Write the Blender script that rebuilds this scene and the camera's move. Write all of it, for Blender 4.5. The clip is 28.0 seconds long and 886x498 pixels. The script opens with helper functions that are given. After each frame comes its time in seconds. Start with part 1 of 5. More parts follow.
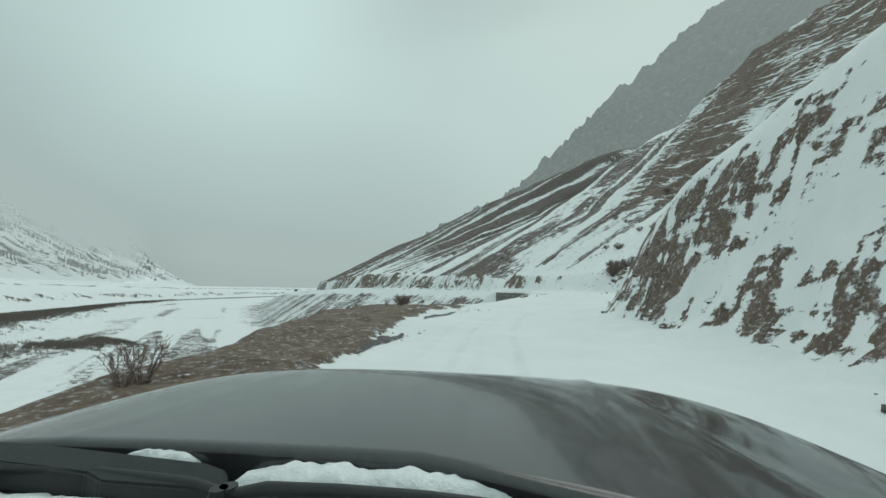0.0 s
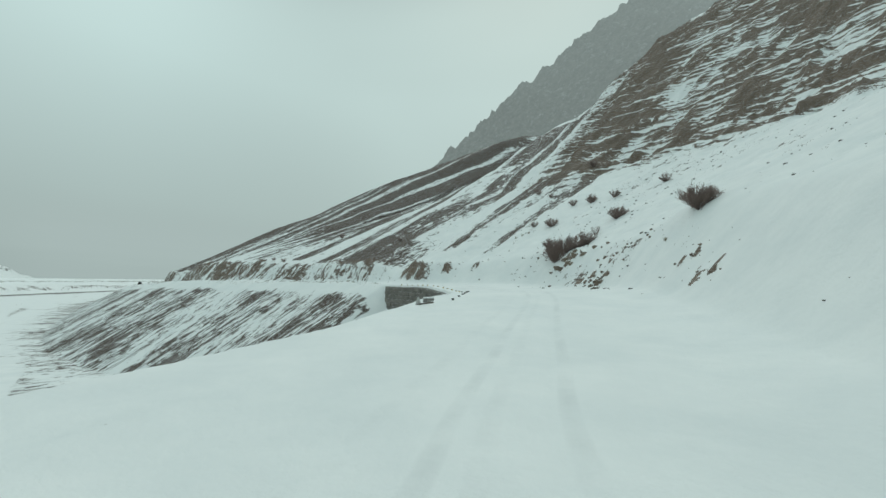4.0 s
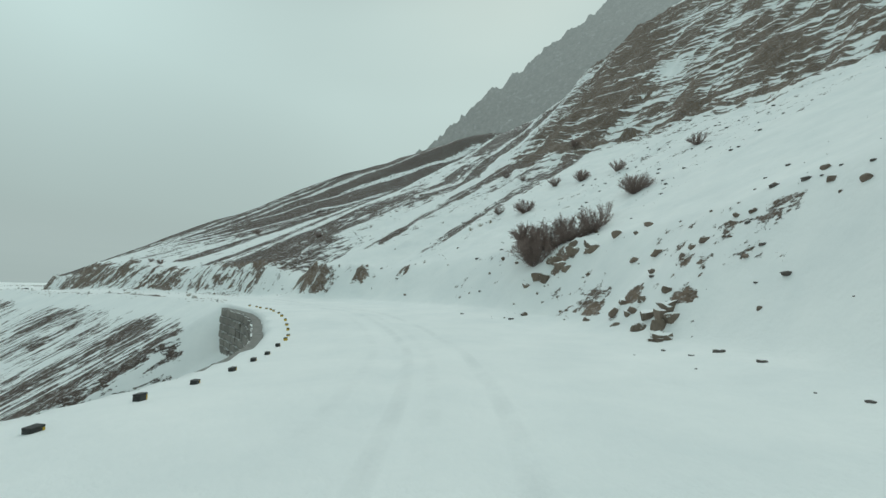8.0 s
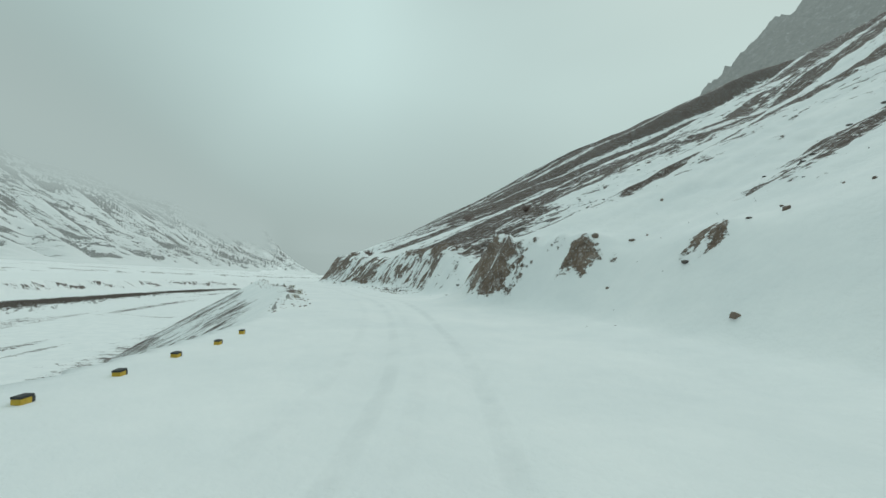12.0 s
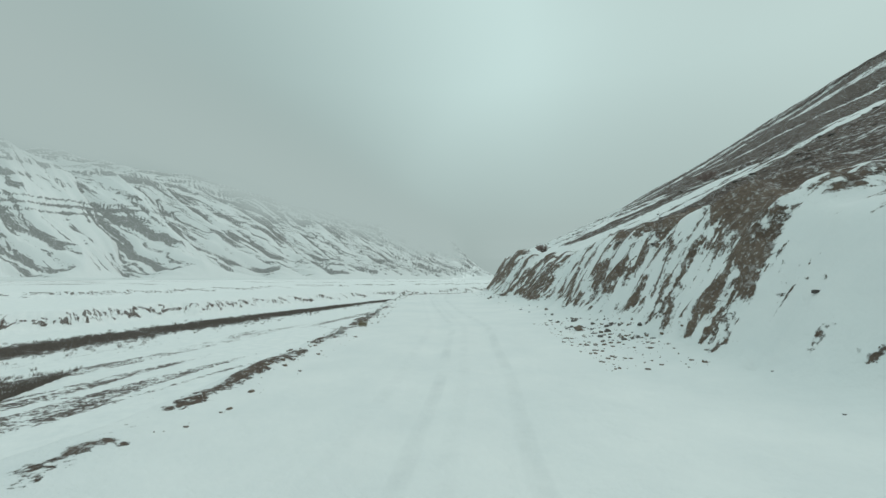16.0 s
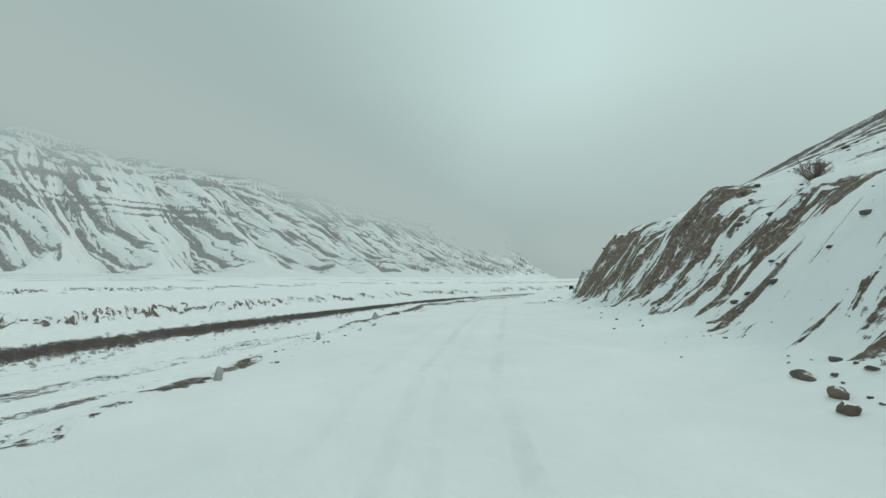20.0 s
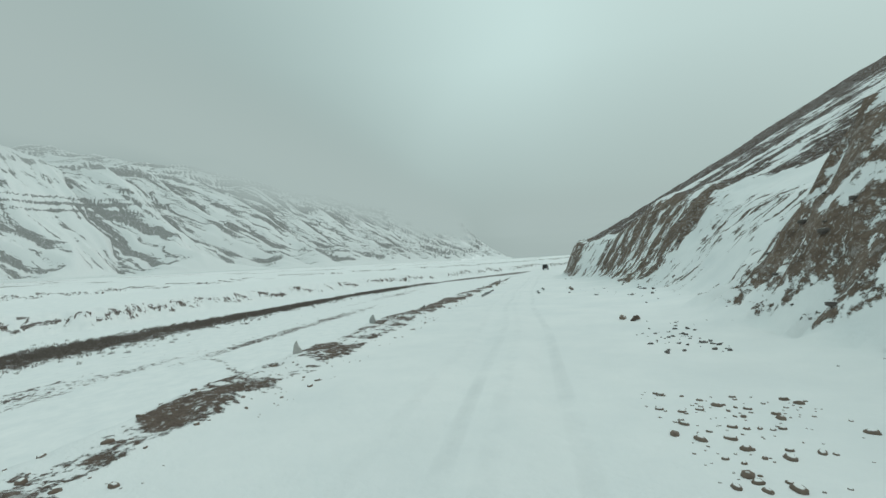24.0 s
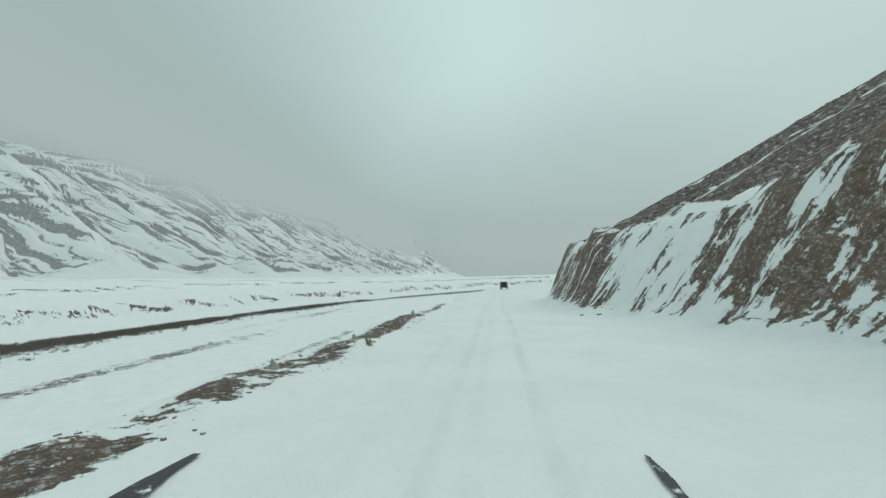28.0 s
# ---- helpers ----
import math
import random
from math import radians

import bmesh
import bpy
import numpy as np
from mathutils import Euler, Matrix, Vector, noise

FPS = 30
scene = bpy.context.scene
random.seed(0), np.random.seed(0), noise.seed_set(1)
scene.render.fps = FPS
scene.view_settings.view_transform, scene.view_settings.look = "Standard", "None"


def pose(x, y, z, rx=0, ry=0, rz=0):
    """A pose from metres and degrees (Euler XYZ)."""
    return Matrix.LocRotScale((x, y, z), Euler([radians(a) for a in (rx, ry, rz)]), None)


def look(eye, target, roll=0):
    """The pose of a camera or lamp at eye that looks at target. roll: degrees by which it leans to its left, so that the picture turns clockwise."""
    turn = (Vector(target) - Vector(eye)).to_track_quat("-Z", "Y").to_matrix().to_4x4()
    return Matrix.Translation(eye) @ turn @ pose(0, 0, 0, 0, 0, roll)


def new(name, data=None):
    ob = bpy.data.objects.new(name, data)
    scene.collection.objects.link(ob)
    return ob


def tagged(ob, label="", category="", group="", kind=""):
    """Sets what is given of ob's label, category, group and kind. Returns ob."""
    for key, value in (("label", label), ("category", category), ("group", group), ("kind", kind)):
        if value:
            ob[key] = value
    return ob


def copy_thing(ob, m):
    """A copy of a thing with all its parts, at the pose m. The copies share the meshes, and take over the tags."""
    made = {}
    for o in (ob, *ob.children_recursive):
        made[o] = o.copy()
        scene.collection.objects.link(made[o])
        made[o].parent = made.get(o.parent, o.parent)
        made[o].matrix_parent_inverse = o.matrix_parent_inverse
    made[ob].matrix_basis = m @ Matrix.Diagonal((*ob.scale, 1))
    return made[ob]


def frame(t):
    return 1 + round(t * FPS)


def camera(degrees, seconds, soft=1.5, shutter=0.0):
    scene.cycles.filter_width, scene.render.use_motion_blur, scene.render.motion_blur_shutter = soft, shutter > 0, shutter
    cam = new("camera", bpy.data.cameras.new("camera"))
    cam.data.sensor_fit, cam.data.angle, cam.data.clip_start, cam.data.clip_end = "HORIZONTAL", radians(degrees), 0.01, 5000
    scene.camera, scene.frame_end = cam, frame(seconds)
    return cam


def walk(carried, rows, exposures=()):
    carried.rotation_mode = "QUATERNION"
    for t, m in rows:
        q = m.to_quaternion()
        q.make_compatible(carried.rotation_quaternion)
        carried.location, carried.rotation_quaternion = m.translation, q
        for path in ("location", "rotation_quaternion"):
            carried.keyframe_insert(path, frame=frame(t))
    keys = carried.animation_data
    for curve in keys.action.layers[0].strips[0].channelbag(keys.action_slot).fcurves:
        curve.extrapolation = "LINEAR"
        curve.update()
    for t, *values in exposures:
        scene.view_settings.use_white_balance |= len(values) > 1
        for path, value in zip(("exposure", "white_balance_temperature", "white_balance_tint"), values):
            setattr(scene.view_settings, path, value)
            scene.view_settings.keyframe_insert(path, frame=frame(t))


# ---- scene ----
cam = camera(97.2, 28.0)

# t, x, y, z, yaw (to the left), pitch (up), roll
ROUTE = [
    (0, 0.00, -0.00, -0.00, -0.01, 5.98, 1.05),
    (0.5, 0.39, 3.89, 0.13, -0.01, 5.58, 0.94),
    (1, 0.89, 7.81, 0.21, -0.53, 5.07, 0.38),
    (1.5, 1.47, 11.64, 0.23, -1.66, 4.64, 0.14),
    (2, 2.11, 15.41, 0.35, -3.34, 4.54, 0.27),
    (2.5, 2.88, 19.02, 0.45, -5.31, 4.45, 1.00),
    (3, 3.84, 22.41, 0.45, -8.55, 4.29, 1.16),
    (3.5, 4.95, 25.63, 0.43, -11.56, 4.37, 0.99),
    (4, 6.18, 28.73, 0.43, -13.87, 4.77, 0.59),
    (4.5, 7.51, 31.72, 0.46, -15.97, 5.35, -0.04),
    (5, 8.93, 34.61, 0.51, -19.33, 5.79, -0.93),
    (5.5, 10.48, 37.42, 0.60, -21.81, 6.38, -1.40),
    (6, 12.03, 40.25, 0.71, -23.10, 6.84, -1.35),
    (6.5, 13.69, 43.08, 0.86, -23.47, 6.85, -0.83),
    (7, 15.37, 45.83, 1.04, -22.85, 6.60, -0.49),
    (7.5, 16.89, 48.48, 1.23, -21.03, 6.37, 0.02),
    (8, 18.13, 51.01, 1.43, -18.35, 5.77, 0.97),
    (8.5, 19.19, 53.44, 1.57, -15.75, 4.56, 2.03),
    (9, 20.12, 56.04, 1.57, -13.20, 2.71, 2.44),
    (9.5, 21.16, 58.93, 1.41, -9.70, 1.46, 1.70),
    (10, 21.87, 61.99, 1.26, -5.13, 1.70, 0.39),
    (10.5, 22.37, 65.13, 1.19, 0.10, 3.01, -0.47),
    (11, 22.44, 68.38, 1.23, 5.24, 4.24, -0.10),
    (11.5, 22.18, 71.49, 1.43, 10.43, 4.57, 1.00),
    (12, 21.65, 74.69, 1.51, 15.23, 4.30, 1.80),
    (12.5, 20.96, 78.02, 1.54, 19.86, 4.16, 1.73),
    (13, 20.01, 81.28, 1.57, 24.26, 4.14, 1.08),
    (13.5, 19.07, 83.97, 1.58, 28.20, 4.29, 1.11),
    (14, 18.04, 86.52, 1.68, 31.37, 4.94, 0.71),
    (14.5, 16.86, 89.04, 1.83, 34.23, 5.51, 0.11),
    (15, 15.47, 91.65, 1.99, 36.95, 5.66, -0.54),
    (15.5, 13.77, 94.49, 2.13, 39.46, 5.29, -1.05),
    (16, 11.68, 97.65, 2.17, 41.44, 4.54, -1.12),
    (16.5, 9.27, 100.97, 2.11, 43.31, 3.70, -1.29),
    (17, 6.67, 104.39, 2.00, 45.16, 3.49, -1.68),
    (17.5, 3.78, 107.95, 2.00, 46.93, 3.93, -1.92),
    (18, 0.86, 111.64, 2.17, 48.49, 4.35, -1.68),
    (18.5, -2.31, 115.00, 2.12, 49.22, 4.48, -1.50),
    (19, -5.55, 117.98, 1.98, 49.37, 4.51, -1.31),
    (19.5, -8.63, 121.12, 1.89, 49.26, 4.58, -0.99),
    (20, -11.67, 124.25, 1.93, 49.07, 4.43, -0.73),
    (20.5, -14.83, 127.27, 2.03, 48.76, 3.91, -0.68),
    (21, -17.74, 130.16, 2.13, 48.41, 3.27, -0.73),
    (21.5, -20.15, 133.18, 2.18, 47.91, 2.63, -1.03),
    (22, -23.24, 136.67, 2.16, 47.95, 2.62, -1.42),
    (22.5, -26.70, 140.61, 2.05, 47.45, 2.64, -2.06),
    (23, -30.31, 144.85, 1.91, 46.02, 2.49, -2.93),
    (23.5, -33.85, 149.26, 1.73, 44.07, 2.18, -3.73),
    (24, -37.01, 153.80, 1.51, 42.79, 1.97, -3.79),
    (24.5, -39.84, 158.26, 1.28, 41.76, 1.86, -3.82),
    (25, -42.55, 162.65, 1.07, 40.88, 2.07, -3.80),
    (25.5, -45.26, 166.97, 0.91, 40.12, 2.60, -3.75),
    (26, -47.85, 171.31, 0.77, 39.36, 3.03, -3.77),
    (26.5, -50.51, 175.69, 0.62, 38.63, 3.40, -3.77),
    (27, -53.09, 180.05, 0.44, 37.98, 3.87, -3.27),
    (27.5, -55.46, 184.04, 0.35, 37.15, 4.08, -2.42),
    (28, -57.74, 187.75, 0.18, 35.76, 4.07, -1.53),
]


def stance(x, y, z, yaw, pitch, roll):
    return pose(x, y, z, 0, 0, yaw) @ pose(0, 0, 0, 90 + pitch, 0, 0) @ pose(0, 0, 0, 0, 0, roll)


walk(cam, [(r[0], stance(*r[1:])) for r in ROUTE], [(0, 0.26), (28, 0.26)])

# ---------------------------------------------------------------- world and light
SUN_ELEV, SUN_AZ = 48.0, 30.0
world = bpy.data.worlds.new("overcast_sky")
scene.world = world
world.use_nodes = True
wn, wl = world.node_tree.nodes, world.node_tree.links
wn.clear()
w_out = wn.new("ShaderNodeOutputWorld")
w_bg = wn.new("ShaderNodeBackground")
w_sky = wn.new("ShaderNodeTexSky")
w_sky.sky_type, w_sky.sun_disc = "NISHITA", False
w_sky.sun_elevation, w_sky.sun_rotation = radians(SUN_ELEV), radians(SUN_AZ)
w_sky.dust_density, w_sky.air_density = 6.0, 1.5
w_scale = wn.new("ShaderNodeVectorMath")
w_scale.operation = "SCALE"
w_scale.inputs["Scale"].default_value = 0.05
wl.new(w_sky.outputs["Color"], w_scale.inputs[0])
w_geo = wn.new("ShaderNodeTexCoord")
w_sep = wn.new("ShaderNodeSeparateXYZ")
wl.new(w_geo.outputs["Generated"], w_sep.inputs[0])
w_noise = wn.new("ShaderNodeTexNoise")
w_noise.inputs["Scale"].default_value, w_noise.inputs["Detail"].default_value = 1.7, 3.0
wl.new(w_geo.outputs["Generated"], w_noise.inputs["Vector"])
w_add = wn.new("ShaderNodeMath")
w_add.operation = "MULTIPLY_ADD"
w_add.inputs[1].default_value = 0.14
wl.new(w_noise.outputs["Fac"], w_add.inputs[0])
wl.new(w_sep.outputs["Z"], w_add.inputs[2])
w_ramp = wn.new("ShaderNodeValToRGB")
w_ramp.color_ramp.elements[0].position, w_ramp.color_ramp.elements[0].color = 0.0, (0.352, 0.434, 0.420, 1)
w_ramp.color_ramp.elements[1].position, w_ramp.color_ramp.elements[1].color = 0.52, (0.488, 0.635, 0.615, 1)
wl.new(w_add.outputs[0], w_ramp.inputs[0])
w_mix = wn.new("ShaderNodeMix")
w_mix.data_type = "RGBA"
w_mix.inputs["Factor"].default_value = 0.93
wl.new(w_scale.outputs[0], w_mix.inputs["A"])
wl.new(w_ramp.outputs["Color"], w_mix.inputs["B"])
# sky colour darkened towards the left, standing in for lens and windscreen vignetting
w_dot = wn.new("ShaderNodeVectorMath")
w_dot.operation = "DOT_PRODUCT"
w_dot.inputs[1].default_value = (-0.992, -0.122, 0.0)
wl.new(w_geo.outputs["Generated"], w_dot.inputs[0])
w_side_dim = wn.new("ShaderNodeMapRange")
w_side_dim.interpolation_type = "SMOOTHSTEP"
w_side_dim.inputs["From Min"].default_value, w_side_dim.inputs["From Max"].default_value = 0.28, 1.0
w_side_dim.inputs["To Min"].default_value, w_side_dim.inputs["To Max"].default_value = 1.0, 0.58
wl.new(w_dot.outputs["Value"], w_side_dim.inputs["Value"])
w_dim = wn.new("ShaderNodeVectorMath")
w_dim.operation = "SCALE"
wl.new(w_mix.outputs["Result"], w_dim.inputs[0])
# a darker band painted into the sky, also for vignetting
w_band_dot = wn.new("ShaderNodeVectorMath")
w_band_dot.operation = "DOT_PRODUCT"
w_band_dot.inputs[1].default_value = (-0.309, 0.951, 0.0)
wl.new(w_geo.outputs["Generated"], w_band_dot.inputs[0])
w_band_dim = wn.new("ShaderNodeMapRange")
w_band_dim.interpolation_type = "SMOOTHSTEP"
w_band_dim.inputs["From Min"].default_value, w_band_dim.inputs["From Max"].default_value = 0.84, 1.0
w_band_dim.inputs["To Min"].default_value, w_band_dim.inputs["To Max"].default_value = 1.0, 0.84
wl.new(w_band_dot.outputs["Value"], w_band_dim.inputs["Value"])
w_both = wn.new("ShaderNodeMath")
w_both.operation = "MULTIPLY"
wl.new(w_side_dim.outputs[0], w_both.inputs[0])
wl.new(w_band_dim.outputs[0], w_both.inputs[1])
wl.new(w_both.outputs[0], w_dim.inputs["Scale"])
wl.new(w_dim.outputs[0], w_bg.inputs["Color"])
w_bg.inputs["Strength"].default_value = 1.0
wl.new(w_bg.outputs[0], w_out.inputs[0])

sun_data = bpy.data.lights.new("sun", "SUN")
sun_data.energy, sun_data.angle, sun_data.color = 0.5, radians(40), (1.0, 0.98, 0.94)
sun = new("sun", sun_data)
sun.matrix_world = look((0, 0, 200), (-math.sin(radians(SUN_AZ)) * 100, -math.cos(radians(SUN_AZ)) * 100, 200 - 100 * math.tan(radians(SUN_ELEV))))


# ---------------------------------------------------------------- smooth random fields
def lattice(ix, iy, seed):
    n = (ix.astype(np.int64) * 374761393 + iy.astype(np.int64) * 668265263 + seed * 974711) & 0xFFFFFFFF
    n = ((n ^ (n >> 13)) * 1274126177) & 0xFFFFFFFF
    n = ((n ^ (n >> 16)) * 2246822519) & 0xFFFFFFFF
    return ((n ^ (n >> 15)) & 0xFFFFFF) / float(0xFFFFFF)


def vnoise(x, y, seed=0):
    """Smooth noise from 0 to 1."""
    x, y = np.asarray(x, float), np.asarray(y, float)
    ix, iy = np.floor(x), np.floor(y)
    fx, fy = x - ix, y - iy
    fx, fy = fx * fx * (3 - 2 * fx), fy * fy * (3 - 2 * fy)
    a, b = lattice(ix, iy, seed), lattice(ix + 1, iy, seed)
    c, d = lattice(ix, iy + 1, seed), lattice(ix + 1, iy + 1, seed)
    return (a * (1 - fx) + b * fx) * (1 - fy) + (c * (1 - fx) + d * fx) * fy


def fbm(x, y, octaves=4, seed=0):
    total, amp, norm = 0.0, 1.0, 0.0
    for k in range(octaves):
        total = total + amp * vnoise(x * 2**k + 17.3 * k, y * 2**k - 9.1 * k, seed + k)
        norm, amp = norm + amp, amp * 0.5
    return total / norm


def ridged(x, y, octaves=4, seed=0):
    total, amp, norm = 0.0, 1.0, 0.0
    for k in range(octaves):
        total = total + amp * (1 - abs(2 * vnoise(x * 2**k + 5.7 * k, y * 2**k + 3.3 * k, seed + k) - 1))
        norm, amp = norm + amp, amp * 0.5
    return total / norm


def step(a, b, x):
    u = np.clip((np.asarray(x, float) - a) / (b - a), 0, 1)
    return u * u * (3 - 2 * u)


# ---------------------------------------------------------------- the road's line
def eye_high(t):
    """How high the eye rides over the road: the road dips and leans."""
    return float(np.interp(t, (0, 7.5, 9.5, 12.4, 14, 16), (1.9, 1.85, 1.6, 1.56, 1.85, 2.05)))


ROAD = [(r[1], r[2], r[3] - eye_high(r[0])) for r in ROUTE[::2]]
# the road behind the start and beyond the end
ROAD = [(-20, -170, -2.9), (-9, -75, -2.5), (-4.2, -35, -2.2), (-1.8, -15, -2.0)] + ROAD
ROAD += [(-67, 205, -2.3), (-81, 231, -2.8), (-99, 270, -3.2), (-119, 314, -3.8), (-133, 364, -4.5), (-137, 434, -5), (-130, 554, -6), (-105, 734, -7)]


def resample(points, gap):
    p = np.array(points, float)
    cum = np.r_[0, np.cumsum(np.linalg.norm(np.diff(p[:, :2], axis=0), axis=1))]
    at = np.arange(0, cum[-1], gap)
    out = np.stack([np.interp(at, cum, p[:, k]) for k in range(3)], 1)
    size = int(7 / gap) | 1
    kern = np.hanning(size + 2)[1:-1]
    kern /= kern.sum()
    for k in range(3):
        out[:, k] = np.convolve(np.pad(out[:, k], size // 2, mode="edge"), kern, "valid")
    return out


LINE = resample(ROAD, 1.0)
LINE_DIR = np.gradient(LINE[:, :2], axis=0)
LINE_DIR /= np.linalg.norm(LINE_DIR, axis=1)[:, None]
LINE_S = np.arange(len(LINE)) * 1.0
S_ZERO = float(LINE_S[np.argmin(np.hypot(LINE[:, 0], LINE[:, 1]))])
LINE_S = LINE_S - S_ZERO


def along(x, y):
    """Arc length along the road from the start of the way, distance from its line (right positive), and the road's height."""
    x, y = np.ravel(x), np.ravel(y)
    s, d, z = np.empty(len(x)), np.empty(len(x)), np.empty(len(x))
    for a in range(0, len(x), 20000):
        px, py = x[a : a + 20000, None], y[a : a + 20000, None]
        d2 = (px - LINE[:, 0]) ** 2 + (py - LINE[:, 1]) ** 2
        k = np.argmin(d2, 1)
        ox, oy = px[:, 0] - LINE[k, 0], py[:, 0] - LINE[k, 1]
        fwd = ox * LINE_DIR[k, 0] + oy * LINE_DIR[k, 1]
        side = ox * LINE_DIR[k, 1] - oy * LINE_DIR[k, 0]
        s[a : a + 20000] = LINE_S[k] + np.clip(fwd, -0.6, 0.6)
        far = np.sqrt(d2[np.arange(len(k)), k])
        d[a : a + 20000] = np.where(far < 3, side, np.sign(side) * far)
        z[a : a + 20000] = LINE[k, 2] + np.clip(fwd, -0.6, 0.6) * np.gradient(LINE[:, 2])[k]
    return s, d, z


# s, toe of the slope on the right, height of the cut face there, its width, how bare the face is, how bare the slope above is, its steepness
BANK_A = [
    (-60, 6, 6, 5, 0.4, 0.1, 0.6),
    (0, 6.5, 8, 6, 0.30, 0.0, 0.6),
    (14, 6.2, 8, 6, 0.34, 0.0, 0.6),
    (22, 5.2, 6.5, 5, 0.32, 0.0, 0.58),
    (30, 4.6, 5, 4.5, 0.22, 0.0, 0.56),
    (38, 5.5, 3.5, 5, 0.05, 0.05, 0.56),
    (50, 6, 4, 6, 0.0, 0.08, 0.56),
    (61, 6.5, 4.5, 6, 0.0, 0.1, 0.56),
    (68, 7, 3.5, 5, 0.25, 0.12, 0.56),
    (78, 7.5, 3, 5, 0.2, 0.10, 0.56),
    (88, 6.5, 2.4, 5, 0.12, 0.12, 0.55),
    (95, 6.2, 2, 4, 0.15, 0.2, 0.55),
    (100, 4.2, 3.0, 2.6, 0.75, 0.55, 0.54),
]
BANK_B = [
    (104, 4.8, 2.2, 2.8, 0.35, 0.7, 0.53),
    (109, 5.7, 1.5, 3.0, 0.2, 0.85, 0.52),
    (113, 5.2, 2.6, 3.0, 0.5, 1.05, 0.5),
    (118, 5.4, 3.4, 3.2, 0.62, 1.05, 0.5),
    (126, 6.2, 3.6, 3.4, 0.56, 1.0, 0.5),
    (134, 7.2, 3.5, 4, 0.6, 0.85, 0.48),
    (139, 6.8, 2.8, 4, 0.6, 0.7, 0.45),
    (144, 6.4, 2.8, 4, 0.6, 0.7, 0.43),
    (147, 6.2, 3.0, 4, 0.6, 0.7, 0.43),
    (149, 6.0, 3.0, 4, 0.12, 0.7, 0.43),
    (151.5, 6.0, 3.2, 4.5, 0.15, 0.75, 0.42),
    (154, 6.0, 3.6, 5, 0.6, 0.75, 0.42),
    (160, 6.2, 4.2, 5, 0.72, 0.75, 0.41),
    (170, 6.4, 4.2, 5, 0.75, 0.8, 0.41),
    (178, 6.8, 4.6, 5, 0.8, 0.7, 0.41),
    (184, 6.4, 5.6, 5.5, 0.85, 0.6, 0.42),
    (190, 6.4, 5.6, 5.5, 0.85, 0.55, 0.46),
    (195, 7.0, 5.4, 6, 0.88, 0.65, 0.48),
    (197.5, 7.4, 3.6, 6.5, 0.5, 0.7, 0.52),
]
BANK_C = [
    (200, 8.0, 2.2, 7, 0.22, 0.7, 0.55),
    (206, 8.2, 2.4, 7, 0.26, 0.75, 0.56),
    (211, 8.4, 2.8, 7, 0.3, 0.85, 0.57),
    (219, 8.8, 5.5, 7, 0.85, 0.9, 0.57),
    (231, 8.9, 6.8, 6.4, 0.82, 1.1, 0.59),
    (238, 8.0, 4.5, 5, 0.34, 1.15, 0.59),
    (244, 6.4, 3.8, 4, 0.45, 1.15, 0.59),
    (250, 5.2, 4.4, 3.4, 0.7, 1.15, 0.57),
    (264, 5.2, 4.4, 3.4, 0.7, 0.95, 0.57),
    (290, 16, 3, 4, 0.5, 0.9, 0.5),
    (360, 50, 3, 5, 0.5, 0.8, 0.45),
    (800, 90, 4, 5, 0.5, 0.8, 0.45),
]
# s, how far above the toe the snow lies unbroken below the bare scree
APRON_T = np.array([(0, 0), (104, 0), (110, 1.6), (118, 2.0), (130, 2.4), (142, 7), (150, 9), (160, 9), (176, 8), (187, 12), (195, 20), (208, 18), (215, 7), (230, 4.5), (238, 6.5), (247, 4.5), (270, 4), (800, 4)]).T
BANK_T = np.array(BANK_A + BANK_B + BANK_C).T
# s, where the left shoulder ends, how bare the shoulder is, drop of the retaining wall
EDGE = [
    (-60, 5.4, 0.8, 0),
    (4, 6.0, 1.05, 0),
    (9, 6.4, 1.05, 0),
    (14, 8.2, 1.05, 0),
    (20, 10.0, 1.0, 0),
    (26, 10.0, 0.85, 0),
    (33, 7.4, 0.4, 0),
    (42, 6.6, 0.1, 0),
    (52, 6.6, 0, 0),
    (58, 6.2, 0, 0.3),
    (62, 6, 0, 3.2),
    (92, 6, 0, 3.2),
    (95, 5.6, 0, 0.2),
    (105, 5.8, 0.3, 0),
    (112, 5.6, 0.8, 0),
    (150, 5.5, 0.85, 0),
    (172, 5.8, 0.8, 0),
    (186, 6.8, 0.6, 0),
    (196, 7.0, 0.66, 0),
    (214, 6.6, 0.70, 0),
    (238, 6.0, 0.70, 0),
    (262, 5.2, 0.5, 0),
    (800, 6, 0.3, 0),
]
EDGE_T = np.array(EDGE).T
CAP_T = np.array([(0, 150), (185, 150), (225, 80), (250, 46), (268, 40), (300, 30), (800, 20)]).T
FLOOR = -14.5
# rocks breaking through the bank: s, d, size
OUTCROPS = [(102.4, 5.9, 1.5), (104.4, 6.4, 1.3), (96.2, 7.8, 1.15), (94.9, 8.8, 0.45), (91.4, 9.7, 0.8), (52.3, 7.6, 0.5), (51.3, 8.2, 0.45), (53.2, 8.1, 0.3), (54.7, 8.7, 0.26), (55.6, 8.3, 0.34), (56.8, 9.3, 0.4), (75.4, 11.3, 1.1), (67.4, 8.8, 0.9), (69.4, 8.6, 0.8), (71.4, 8.3, 0.7), (72.8, 8.2, 0.5)]


